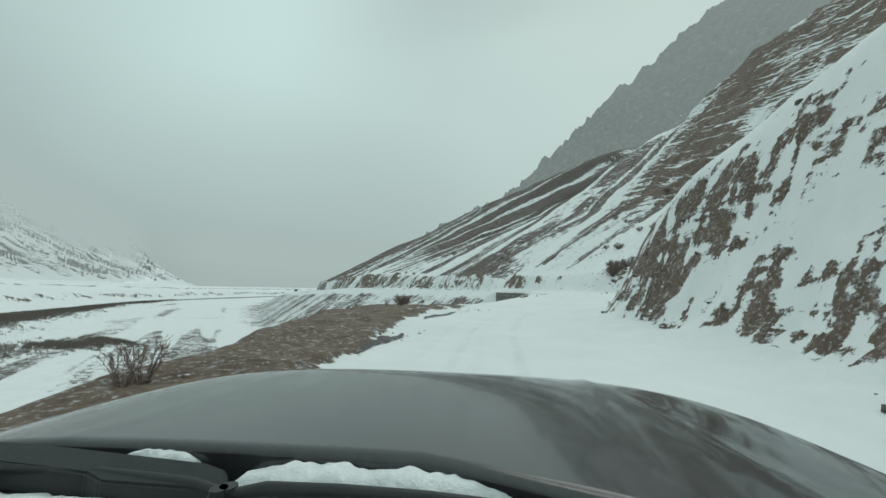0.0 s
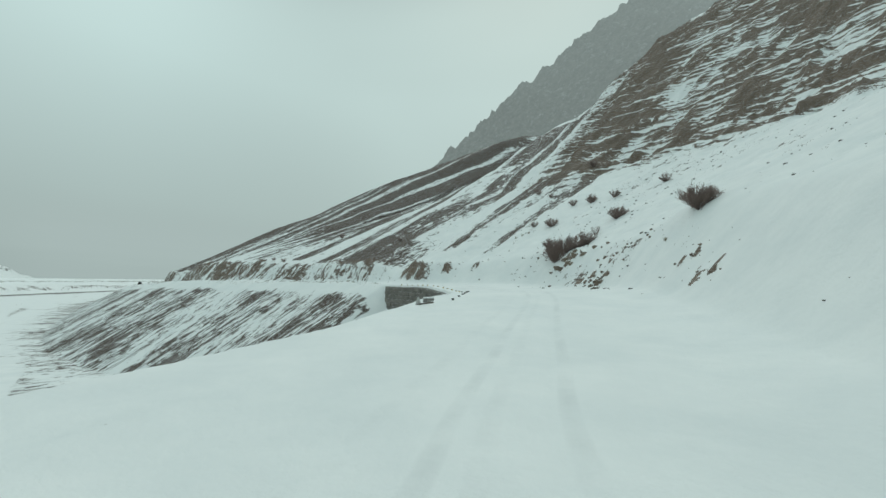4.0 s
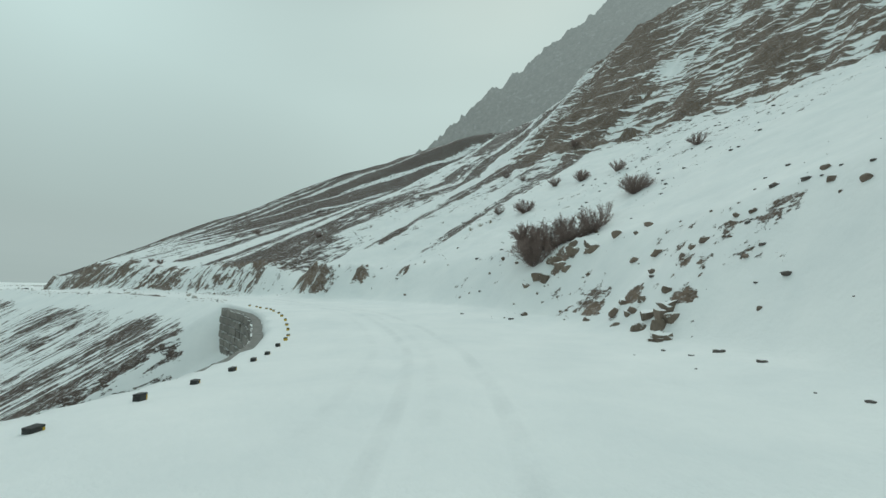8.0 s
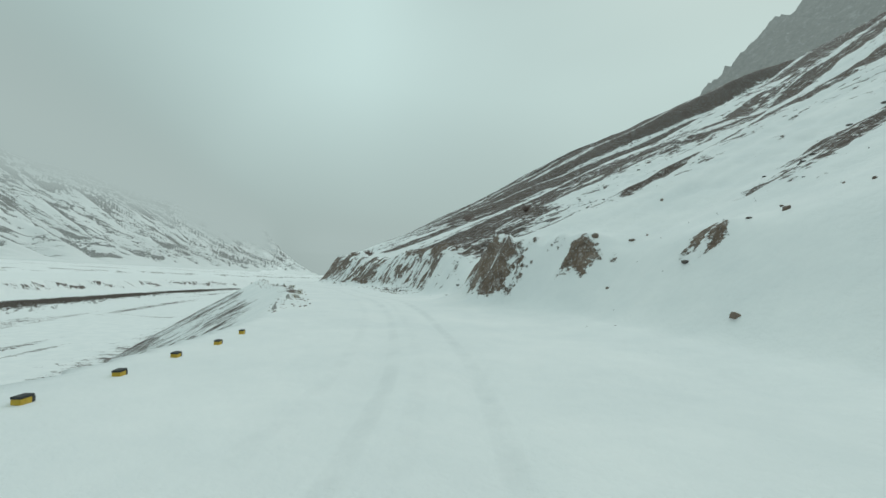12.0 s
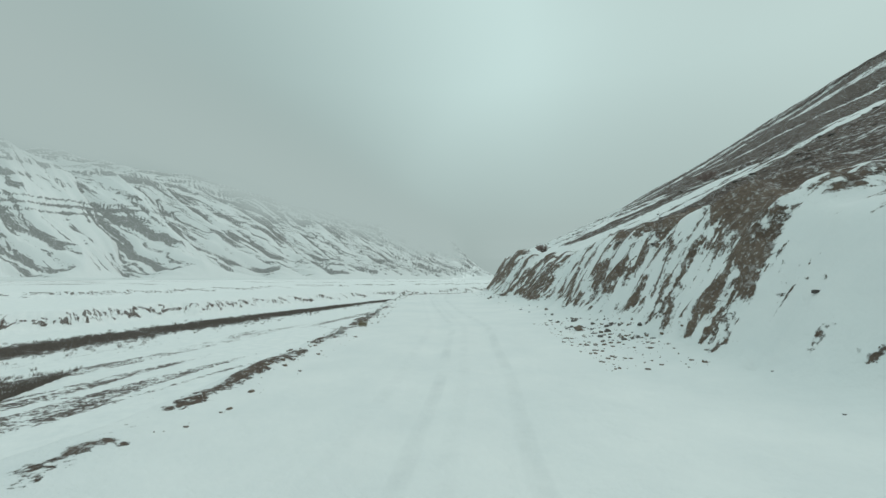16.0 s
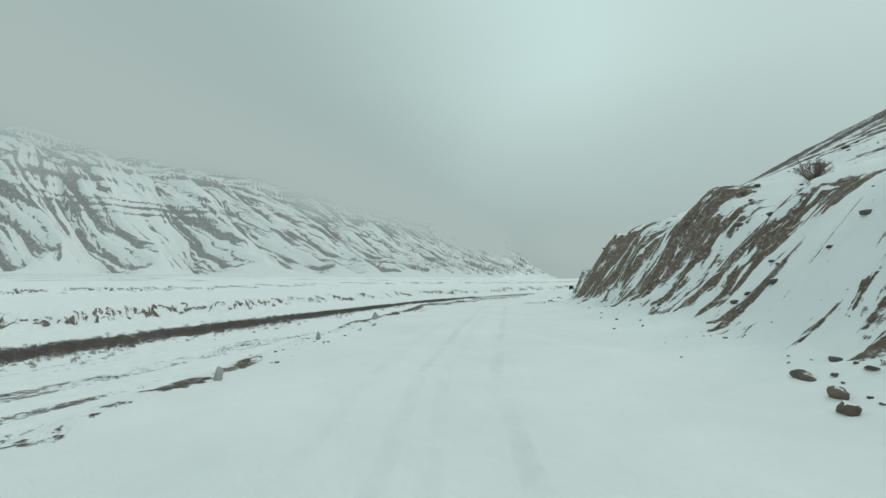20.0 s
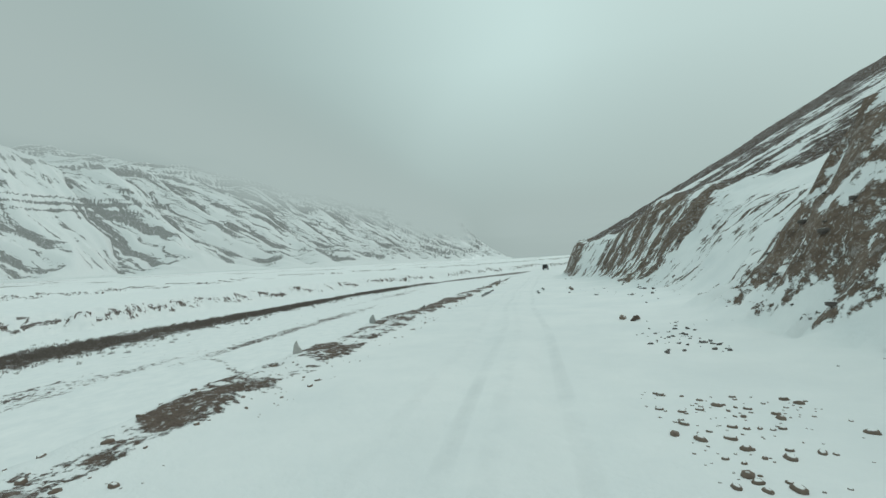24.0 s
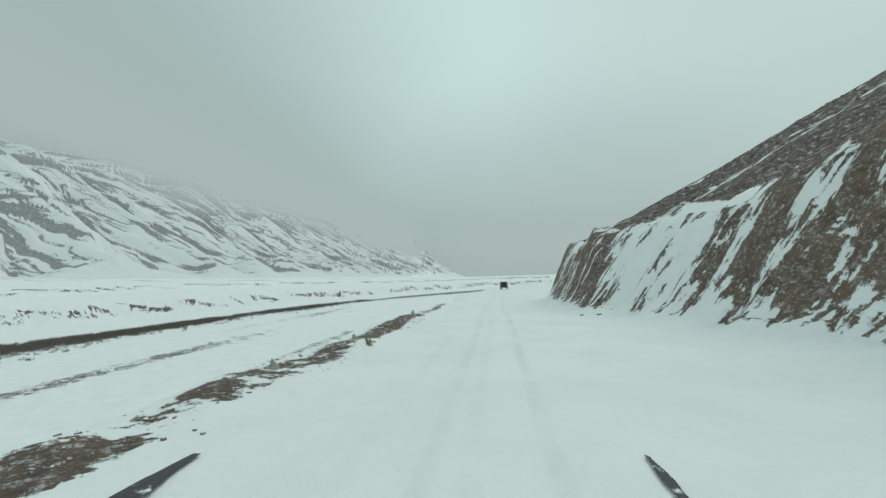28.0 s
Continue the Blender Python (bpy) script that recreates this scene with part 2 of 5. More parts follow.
def ground(x, y):
    """Height of the land, how bare of snow it lies and how rocky it is, at arrays of x and y, with the place along and off the road and the share of ribs and of ledges."""
    x, y = np.ravel(np.asarray(x, float)), np.ravel(np.asarray(y, float))
    s, d, zr = along(x, y)
    toe, face, wide, face_bare, top_bare, steep = (np.interp(s, BANK_T[0], BANK_T[k]) for k in range(1, 7))
    toe = toe + 1.3 * (fbm(s * 0.16, s * 0 + 3, 3, 5) - 0.5)
    # right: cut face, then the long slope
    u = d - toe
    up = np.maximum(u, 0)
    rise = face * step(0, 1, u / wide) + steep * up * (1 - 0.5 * np.exp(-up / 8)) - 0.10 * face * np.minimum(up / 8, 4)
    rise = np.maximum(rise, 0.14 * np.maximum(u + 1.4, 0))
    cap = np.interp(s, CAP_T[0], CAP_T[1])
    rise = np.where(rise > 0.6 * cap, 0.6 * cap + 0.4 * cap * np.tanh((rise - 0.6 * cap) / (0.4 * cap)), rise)
    clay = step(104, 110, s) * (1 - step(176, 181, s) * (1 - step(194, 198, s)))
    patch = fbm(x * 0.28, y * 0.28, 3, 103)
    warp = fbm(x * 0.35, y * 0.35, 3, 9) - 0.5
    ribs = ridged(s * 0.55 + 0.05 * d + 0.8 * warp, d * 0.09 + 0.5 * warp, 2, 21)
    crumble = ridged(x * 1.5 + warp, y * 1.5 - warp, 3, 141)
    blocks = ridged(x * 0.55 + 2 * warp, y * 0.55 - 2 * warp, 4, 27)
    cut = 0.85 - 0.24 * (1 - step(24, 40, s))
    on_face = step(-0.4, 0.6, u) * (1 - step(wide * cut + 0.5 * clay, wide * (cut + 0.25) + 0.6 + 1.6 * clay, u)) * np.clip(face / 3, 0, 1)
    lumps = fbm(x * 0.9, y * 0.9, 3, 33)
    knobs = ridged(x * 1.1 + warp, y * 1.1 - warp, 2, 35)
    rills = ridged(s * 0.12 + 0.6 * fbm(s * 0.05, d * 0.03, 2, 4), d * 0.012, 4, 41)
    high = step(2 - clay, 12 - 8 * clay, u)
    right = rise + on_face * step(0.1, 0.5, face_bare) * ((0.5 + 0.45 * clay) * (ribs - 0.55) + (1.3 - 0.7 * clay) * (blocks - 0.62) + 0.35 * (knobs - 0.6) + 0.5 * (lumps - 0.5))
    right = right + high * (1.6 * (rills - 0.62) + 0.35 * (lumps - 0.5))
    ledge = ridged(x * 0.10 + y * 0.03 + 0.5 * warp, y * 0.22 - x * 0.05, 4, 45)
    crag_zone = step(44, 58, d + 9 * (patch - 0.5)) * (1 - step(150, 190, d)) * step(30, 50, s) * (1 - step(100, 118, s))
    right = right + crag_zone * (5.0 * (ledge - 0.6) + 3.0 * (ridged(x * 0.07, y * 0.07, 4, 47) - 0.6))
    right = right + 0.42 * np.clip(d - 62, 0, 100) * step(0, 30, s) * (1 - step(84, 136, s))
    right = right + step(20, 60, u) * 5.0 * (fbm(s * 0.02, d * 0.03, 3, 51) - 0.5)
    # left: shoulder, retaining wall and embankment down to the river plain
    e = -d
    edge, shoulder_bare, wall = (np.interp(s, EDGE_T[0], EDGE_T[k]) for k in range(1, 4))
    edge = edge + np.where(wall > 0.3, 0, 1.0 * (fbm(s * 0.12, s * 0 + 8, 3, 15) - 0.5))
    down = np.maximum(e - edge, 0)
    drop = np.minimum(wall * step(0, 0.35, down) + 0.60 * np.maximum(down - 0.2, 0) ** 1.02, zr - FLOOR)
    drop = drop + 0.8 * (ridged(s * 0.16 + warp * 0.5, e * 0.02, 3, 61) - 0.6) * step(1, 6, down) * (1 - step(24, 40, e))
    near = 3.9 - 1.2 * (1 - step(10, 18, s)) + 0.5 * step(104, 112, s) - 0.3 * step(205, 218, s)
    berm = step(near, near + 0.9, e) * (1 - step(edge - 0.4, edge + 0.6, e)) * step(0.1, 0.6, shoulder_bare)
    left = berm * ((0.30 - 0.16 * step(100, 112, s)) * shoulder_bare + 0.5 * (fbm(x * 0.5, y * 0.5, 3, 63) - 0.5)) - np.maximum(drop, 0)
    far = step(24, 40, e)
    plain = 0.5 * (fbm(x * 0.02, y * 0.02, 3, 71) - 0.5)
    strip = 115 + 10 * (fbm(s * 0.006, s * 0 + 1, 2, 73) - 0.5)
    half = 8.0 + 18 * np.clip(fbm(s * 0.008, s * 0 + 4, 2, 75) - 0.35, 0, 1)
    scrub = np.exp(-(((e - strip) / half) ** 4))
    bluff_line = 162 + 26 * (fbm(s * 0.012, s * 0, 3, 81) - 0.5) + 16 * (ridged(s * 0.035, e * 0.004, 3, 83) - 0.6)
    bluff = step(0, 9, e - bluff_line)
    bluff2 = step(0, 14, e - bluff_line - 80 - 60 * fbm(s * 0.006, s * 0, 2, 85))
    left = left + far * plain + 0.6 * scrub + 7.0 * bluff + 4.0 * bluff2 + 0.03 * np.maximum(np.minimum(e - 160, -0.866 * x - 0.5 * y - 60), 0)
    left = left - 0.055 * np.clip(e, 0, 6.0) * step(52, 64, s) * (1 - step(70, 84, s))
    # bareness
    streak = fbm(s * 0.30 + 1.5 * fbm(s * 0.05, d * 0.04, 2, 11), d * 0.014, 4, 101)
    rocky = on_face * (0.4 + 0.6 * face_bare)
    big = fbm(x * 0.11, y * 0.11, 2, 131)
    bare_right = on_face * (0.20 * step(0.02, 0.3, face_bare) + 0.30 * face_bare + 0.35 * clay * (ribs - 0.55) + 0.45 * (blocks - 0.62) + (0.5 - 0.1 * clay) * (big - 0.5) + 0.4 * (patch - 0.5) * (1 - 0.5 * clay))
    bare_right = bare_right + on_face * (1 - step(28, 42, s)) * 0.75 * (crumble - 0.58)
    bands = step(0.35, 0.65, streak) - 0.5
    apron = np.interp(s, APRON_T[0], APRON_T[1])
    apron = np.where(apron > 0.1, step(apron - 1.1, apron + 1.1, u + 2.4 * (big - 0.5) + 3.0 * (patch - 0.5)), 1)
    bare_right = np.maximum(bare_right, high * apron * (0.10 * step(0, 0.2, top_bare) + top_bare * 0.46 + 0.66 * bands * (0.15 + 0.75 * step(0, 0.25, top_bare)) + 0.24 * np.exp(-(((s - 115) / 9) ** 2)) * (1 - step(9, 18, u)) + 0.3 * (rills - 0.6) - 0.22 * step(14, 28, u) * step(98, 108, s) * (1 - step(142, 160, s)) + (0.20 - 0.12 * step(98, 108, s) * (1 - step(134, 146, s))) * step(10, 45, u) * step(0.02, 0.2, top_bare) + 0.14 * step(236, 246, s)))
    bare_right = np.maximum(bare_right, crag_zone * (0.56 + 0.7 * (ledge - 0.6) + 0.5 * (big - 0.5)))
    rocky = np.maximum(rocky, crag_zone * 0.8)
    for s0, d0, size in OUTCROPS:
        lump = np.exp(-(((s - s0) ** 2 + ((d - d0) * 0.8) ** 2) / size**2))
        right = right + 0.45 * size * lump * (0.6 + 0.8 * blocks)
        bare_right = np.maximum(bare_right, 1.15 * lump * (0.26 + 0.4 * patch + 0.7 * (crumble - 0.55)))
        rocky = np.maximum(rocky, step(0.2, 0.6, lump))
    rib_w = np.where(d > 0, np.maximum(on_face * (0.04 + 0.24 * clay + 0.36 * clay * step(142, 150, s) * (1 - 0.7 * step(192, 200, s) * (1 - step(238, 246, s)))), high * (0.3 + 0.2 * step(84, 104, s)) * (1 - crag_zone)), 0)
    ledge_w = np.where(d > 0, np.maximum(on_face * (1 - clay) * 0.30 * (1 - step(60, 100, s)), crag_zone * 0.8), 0)
    bare_left = step(0.5, 4, down) * (1 - step(26, 40, e)) * (0.44 + 0.7 * (fbm(s * 0.22, e * 0.02, 4, 111) - 0.5) + 0.3 * (patch - 0.5))
    bare_left = np.maximum(bare_left, berm * (0.05 + shoulder_bare * 0.72 + 0.45 * (fbm(x * 0.45, y * 0.45, 3, 115) - 0.5)))
    bare_left = np.maximum(bare_left, scrub * 0.62)
    brink = step(0.03, 0.3, bluff) * (1 - step(0.9, 1, bluff))
    brink2 = step(0.03, 0.3, bluff2) * (1 - step(0.9, 1, bluff2))
    bare_left = np.maximum(bare_left, (brink + 0.9 * brink2) * 0.50)
    rib_w = np.where((d < 0) & (e > 60), np.clip(brink + brink2, 0, 1), rib_w)
    rib_w = np.where((d < 0) & (e < 45), 0.55 * step(1, 5, down), rib_w)
    lie = x * 0.5 - y * 0.866
    off = x * 0.866 + y * 0.5
    sway = fbm(lie * 0.012, off * 0.02, 3, 119) - 0.5
    braid = fbm(lie * 0.011, off * 0.15 + 1.2 * sway, 4, 121)
    thread = abs(vnoise(lie * 0.012, off * 0.07 + 1.6 * sway, 122) - 0.5)
    chan = np.maximum(0.56 * step(0.53, 0.66, braid), 0.52 * (1 - step(0.0, 0.035, thread))) * (0.72 + 0.5 * (fbm(lie * 0.03, off * 0.08, 2, 123) - 0.3))
    bare_left = np.maximum(bare_left, far * (1 - step(88, 104, e)) * chan)
    bare_left = np.maximum(bare_left, step(300, 420, e) * (0.1 + 0.55 * step(0.66, 0.86, ridged(lie * 0.008, off * 0.02, 4, 125))) * (1 - step(150, 600, e) * 0.3))
    bare = np.clip(np.where(d > 0, bare_right, bare_left), 0, 1)
    z = zr + np.where(d > 0, right, left)
    # ruts and drifted snow on the carriageway
    drift = 0.12 * (fbm(x * 0.25, y * 0.25, 3, 91) - 0.5) + 0.03 * (fbm(x * 1.1, y * 1.1, 2, 93) - 0.5)
    ruts = -0.075 * np.exp(-((abs(d + 0.4) - 0.85) / 0.24) ** 2) * (0.5 + vnoise(s * 0.3, s * 0, 95))
    z = z + (drift + ruts) * (1 - step(5, 8, abs(d)))
    rocky = np.where(d > 0, rocky, berm * (0.85 - 0.5 * step(60, 100, s)))
    return z, bare, s, d, rocky, rib_w, ledge_w


# ---------------------------------------------------------------- materials
def material(name):
    m = bpy.data.materials.new(name)
    m.use_nodes = True
    nt = m.node_tree
    return m, nt, nt.nodes["Principled BSDF"]


def node(nt, kind, **sets):
    n = nt.nodes.new(kind)
    for key, value in sets.items():
        n.inputs[key.replace("_", " ")].default_value = value
    return n


def mathn(nt, op, a, b=None, c=None):
    n = nt.nodes.new("ShaderNodeMath")
    n.operation = op
    for k, v in enumerate((a, b, c)):
        if v is None:
            continue
        if isinstance(v, (int, float)):
            n.inputs[k].default_value = v
        else:
            nt.links.new(v, n.inputs[k])
    return n.outputs[0]


def noise_out(nt, scale, detail=4.0, rough=0.6, vector=None):
    n = node(nt, "ShaderNodeTexNoise", Scale=scale, Detail=detail, Roughness=rough)
    if vector is None:
        g = nt.nodes.new("ShaderNodeTexCoord")
        vector = g.outputs["Object"]
    nt.links.new(vector, n.inputs["Vector"])
    return n.outputs["Fac"]


def ramp(nt, fac, stops):
    n = nt.nodes.new("ShaderNodeValToRGB")
    els = n.color_ramp.elements
    while len(els) < len(stops):
        els.new(0.5)
    for el, (p, c) in zip(els, stops):
        el.position, el.color = p, (*c, 1) if len(c) == 3 else c
    nt.links.new(fac, n.inputs[0])
    return n.outputs["Color"]


def mix(nt, fac, a, b):
    n = nt.nodes.new("ShaderNodeMix")
    n.data_type = "RGBA"
    for key, v in (("Factor", fac), ("A", a), ("B", b)):
        if isinstance(v, (int, float)):
            n.inputs[key].default_value = v
        elif isinstance(v, tuple):
            n.inputs[key].default_value = (*v, 1)
        else:
            nt.links.new(v, n.inputs[key])
    return n.outputs["Result"]


def bump(nt, shader, height, strength, distance):
    b = nt.nodes.new("ShaderNodeBump")
    b.inputs["Strength"].default_value, b.inputs["Distance"].default_value = strength, distance
    nt.links.new(height, b.inputs["Height"])
    nt.links.new(b.outputs[0], shader.inputs["Normal"])


SNOW = (0.86, 0.87, 0.87)


def land_material(name, dark, light, grain, spread, rib_scale, ledge_scale, relief, lines=0.0, tracks=False, dusting=0.55):
    """Snow lying over earth and rock, by the mesh's own bareness, ribs down the slope, ledges along it and a fine grain."""
    m, nt, sh = material(name)

    def field(key):
        at = nt.nodes.new("ShaderNodeAttribute")
        at.attribute_name = key
        return at

    def stretched(scale, detail, twist):
        mp = nt.nodes.new("ShaderNodeVectorMath")
        mp.operation = "MULTIPLY"
        mp.inputs[1].default_value = scale
        nt.links.new(field("lay").outputs["Vector"], mp.inputs[0])
        n = node(nt, "ShaderNodeTexNoise", Scale=1.0, Detail=detail, Roughness=0.62, Distortion=twist)
        nt.links.new(mp.outputs[0], n.inputs["Vector"])
        return n.outputs["Fac"]

    rib_part, ledge_part = field("rib").outputs["Fac"], field("ledge").outputs["Fac"]
    fine = noise_out(nt, grain, 7, 0.7)
    mid = noise_out(nt, grain * 0.22, 4, 0.6)
    grit = noise_out(nt, grain * 4.5, 5, 0.7)
    both = mathn(nt, "ADD", mathn(nt, "MULTIPLY", fine, 0.48), mathn(nt, "MULTIPLY", mid, 0.28))
    both = mathn(nt, "MULTIPLY_ADD", grit, 0.24, both)
    grainy = mathn(nt, "MULTIPLY", mathn(nt, "SUBTRACT", both, 0.5), spread)
    rib_noise = stretched(rib_scale, 5.0, 0.8)
    rib = mathn(nt, "MULTIPLY", mathn(nt, "SUBTRACT", rib_noise, 0.5), 1.5 * spread)
    if lines:
        # thin dark gullies in place of broad ribs
        fork = stretched(tuple(v * 2.7 for v in rib_scale), 3.0, 0.6)
        thin = [mathn(nt, "SUBTRACT", width, mathn(nt, "ABSOLUTE", mathn(nt, "SUBTRACT", value, 0.5))) for value, width in ((rib_noise, 0.035), (fork, 0.022))]
        rib = mathn(nt, "MULTIPLY", mathn(nt, "MAXIMUM", mathn(nt, "MAXIMUM", *thin), 0.0), lines)
    rib = mathn(nt, "ADD", rib, mathn(nt, "MULTIPLY", grainy, 0.45))
    ledges = mathn(nt, "MULTIPLY", mathn(nt, "SUBTRACT", stretched(ledge_scale, 5.0, 0.5), 0.5), 1.5 * spread)
    ledges = mathn(nt, "ADD", ledges, mathn(nt, "MULTIPLY", grainy, 0.5))
    rest = mathn(nt, "SUBTRACT", mathn(nt, "SUBTRACT", 1.0, rib_part), ledge_part)
    f = mathn(nt, "MULTIPLY_ADD", grainy, mathn(nt, "MAXIMUM", rest, 0.0), field("bare").outputs["Fac"])
    f = mathn(nt, "MULTIPLY_ADD", rib, rib_part, f)
    f = mathn(nt, "MULTIPLY_ADD", ledges, ledge_part, f)
    mask = nt.nodes.new("ShaderNodeMapRange")
    mask.interpolation_type = "SMOOTHSTEP"
    mask.inputs["From Min"].default_value, mask.inputs["From Max"].default_value = 0.455, 0.51
    nt.links.new(f, mask.inputs["Value"])
    scree = ramp(nt, noise_out(nt, grain * 2.6, 6, 0.75), [(0.3, dark), (0.7, light)])
    clay = ramp(nt, noise_out(nt, grain * 0.9, 7, 0.72), [(0.25, (0.095, 0.068, 0.052)), (0.5, (0.20, 0.146, 0.114)), (0.8, (0.30, 0.232, 0.184))])
    crack = nt.nodes.new("ShaderNodeTexVoronoi")
    crack.feature = "DISTANCE_TO_EDGE"
    crack.inputs["Scale"].default_value = grain * 1.9
    warped = nt.nodes.new("ShaderNodeVectorMath")
    warped.operation = "MULTIPLY_ADD"
    warped.inputs[1].default_value = (1.0 / grain, 1.0 / grain, 1.0 / grain)
    blur = node(nt, "ShaderNodeTexNoise", Scale=grain * 1.4, Detail=5.0, Roughness=0.65)
    place = nt.nodes.new("ShaderNodeTexCoord").outputs["Object"]
    nt.links.new(place, blur.inputs["Vector"])
    nt.links.new(blur.outputs["Color"], warped.inputs[0])
    nt.links.new(place, warped.inputs[2])
    nt.links.new(warped.outputs[0], crack.inputs["Vector"])
    # crevice shade painted into the clay as darker crack lines
    crack_shade = ramp(nt, crack.outputs["Distance"], [(0.0, (0.45, 0.45, 0.45)), (0.08, (1, 1, 1))])
    cracked = nt.nodes.new("ShaderNodeMix")
    cracked.data_type, cracked.blend_type = "RGBA", "MULTIPLY"
    cracked.inputs["Factor"].default_value = 0.55
    nt.links.new(clay, cracked.inputs["A"])
    nt.links.new(crack_shade, cracked.inputs["B"])
    earth = mix(nt, field("rocky").outputs["Fac"], scree, cracked.outputs["Result"])
    # a dusting of snow on the bare parts
    dust = ramp(nt, noise_out(nt, grain * 7, 4, 0.7), [(0.56, (0, 0, 0)), (0.68, (dusting, dusting, dusting))])
    earth = mix(nt, dust, earth, (0.78, 0.80, 0.81))
    # snow caught between the stones of the scree
    caught = ramp(nt, noise_out(nt, grain * 2.3, 7, 0.82), [(0.55, (0, 0, 0)), (0.60, (0.8, 0.8, 0.8))])
    caught = mathn(nt, "MULTIPLY", caught, mathn(nt, "MULTIPLY_ADD", field("rocky").outputs["Fac"], -0.7, 1.0))
    earth = mix(nt, mathn(nt, "MULTIPLY", caught, dusting * 1.5), earth, (0.78, 0.80, 0.81))
    snow = ramp(nt, noise_out(nt, 0.35, 6, 0.65), [(0.3, (0.77, 0.795, 0.805)), (0.7, SNOW)])
    if tracks:
        # snow pressed grey by tyres
        lay = nt.nodes.new("ShaderNodeSeparateXYZ")
        nt.links.new(field("lay").outputs["Vector"], lay.inputs[0])
        wander = mathn(nt, "MULTIPLY_ADD", mathn(nt, "SUBTRACT", noise_out(nt, 0.05, 2, 0.5), 0.5), 1.2, lay.outputs["Y"])
        for middle, half, most in ((0.15, 0.78, 0.34), (1.15, 0.74, 0.16)):
            off = mathn(nt, "ABSOLUTE", mathn(nt, "SUBTRACT", mathn(nt, "ABSOLUTE", mathn(nt, "ADD", wander, middle)), half))
            worn = ramp(nt, off, [(0.0, (1, 1, 1)), (0.11, (0.7, 0.7, 0.7)), (0.17, (0, 0, 0))])
            patchy = ramp(nt, noise_out(nt, 0.5 + middle, 5, 0.65), [(0.38, (0, 0, 0)), (0.66, (most, most, most))])
            snow = mix(nt, mathn(nt, "MULTIPLY", worn, patchy), snow, (0.60, 0.62, 0.63))
    nt.links.new(mix(nt, mask.outputs[0], snow, earth), sh.inputs["Base Color"])
    sh.inputs["Roughness"].default_value = 0.9
    sh.inputs["Specular IOR Level"].default_value = 0.2
    deep = mathn(nt, "MULTIPLY_ADD", noise_out(nt, grain * 2.2, 6, 0.7), mathn(nt, "MULTIPLY", mask.outputs[0], 0.9), mathn(nt, "MULTIPLY", fine, 0.35))
    h = mathn(nt, "SUBTRACT", deep, mathn(nt, "MULTIPLY", mask.outputs[0], 0.75))
    bump(nt, sh, h, 0.75, relief)
    return m


M_LAND = land_material("snowy_ground", (0.054, 0.039, 0.034), (0.165, 0.123, 0.106), 1.1, 2.3, (1.7, 0.34, 0.13), (0.16, 0.16, 0.9), 0.25, tracks=True)
M_RANGE = land_material("snowy_mountain", (0.062, 0.053, 0.047), (0.13, 0.112, 0.10), 0.09, 0.7, (0.030, 0.0050, 0.0), (0.003, 0.004, 0.06), 3.0, 12.0)
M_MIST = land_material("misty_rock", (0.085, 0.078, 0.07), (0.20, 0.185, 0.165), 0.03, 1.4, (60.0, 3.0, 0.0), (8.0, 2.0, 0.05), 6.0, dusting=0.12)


def sheet(name, xs, ys, zs, bare, mat, lay=None, **fields):
    """A grid of quads from arrays of the shape (rows, columns)."""
    rows, cols = zs.shape
    verts = np.stack([xs, ys, zs], -1).reshape(-1, 3)
    i = np.arange(rows * cols).reshape(rows, cols)
    quads = np.stack([i[:-1, :-1], i[:-1, 1:], i[1:, 1:], i[1:, :-1]], -1).reshape(-1, 4)
    me = bpy.data.meshes.new(name)
    me.vertices.add(len(verts))
    me.vertices.foreach_set("co", verts.ravel())
    me.loops.add(quads.size)
    me.loops.foreach_set("vertex_index", quads.ravel().astype(np.int32))
    me.polygons.add(len(quads))
    me.polygons.foreach_set("loop_start", np.arange(0, quads.size, 4, dtype=np.int32))
    me.polygons.foreach_set("use_smooth", np.ones(len(quads), bool))
    me.update(calc_edges=True)
    a = me.attributes.new("bare", "FLOAT", "POINT")
    a.data.foreach_set("value", bare.ravel().astype(np.float32))
    for key, values in fields.items():
        k = me.attributes.new(key, "FLOAT", "POINT")
        k.data.foreach_set("value", values.ravel().astype(np.float32))
    if lay is not None:
        k = me.attributes.new("lay", "FLOAT_VECTOR", "POINT")
        k.data.foreach_set("vector", np.stack(lay, -1).ravel().astype(np.float32))
    me.materials.append(mat)
    return new(name, me)


def spaced(lo, hi, gap, low_end, high_end, growth=1.055):
    """Even steps between lo and hi, growing steps beyond."""
    mid = list(np.arange(lo, hi, gap))
    out, g = [], gap
    x = lo
    while x > low_end:
        g *= growth
        x -= g
        out.append(x)
    right, g, x = [], gap, mid[-1]
    while x < high_end:
        g *= growth
        x += g
        right.append(x)
    return np.array(out[::-1] + mid + right)


# ---------------------------------------------------------------- the land
gx = spaced(-88, 42, 0.3, -1700, 900, 1.03)
gy = spaced(-3, 240, 0.3, -700, 2200, 1.035)
GX, GY = np.meshgrid(gx, gy)
gz, gb, gs, gd, gr, g_rib, g_ledge = (v.reshape(GX.shape) for v in ground(GX, GY))
# snow slides off what is steep and stays on ledges
fall = np.hypot(*np.gradient(gz, gy, gx))
gb = gb + np.where(gd > 0, np.clip(gr, 0, 1) * np.clip(0.16 * (fall - 1.1), -0.2, 0.15), 0)


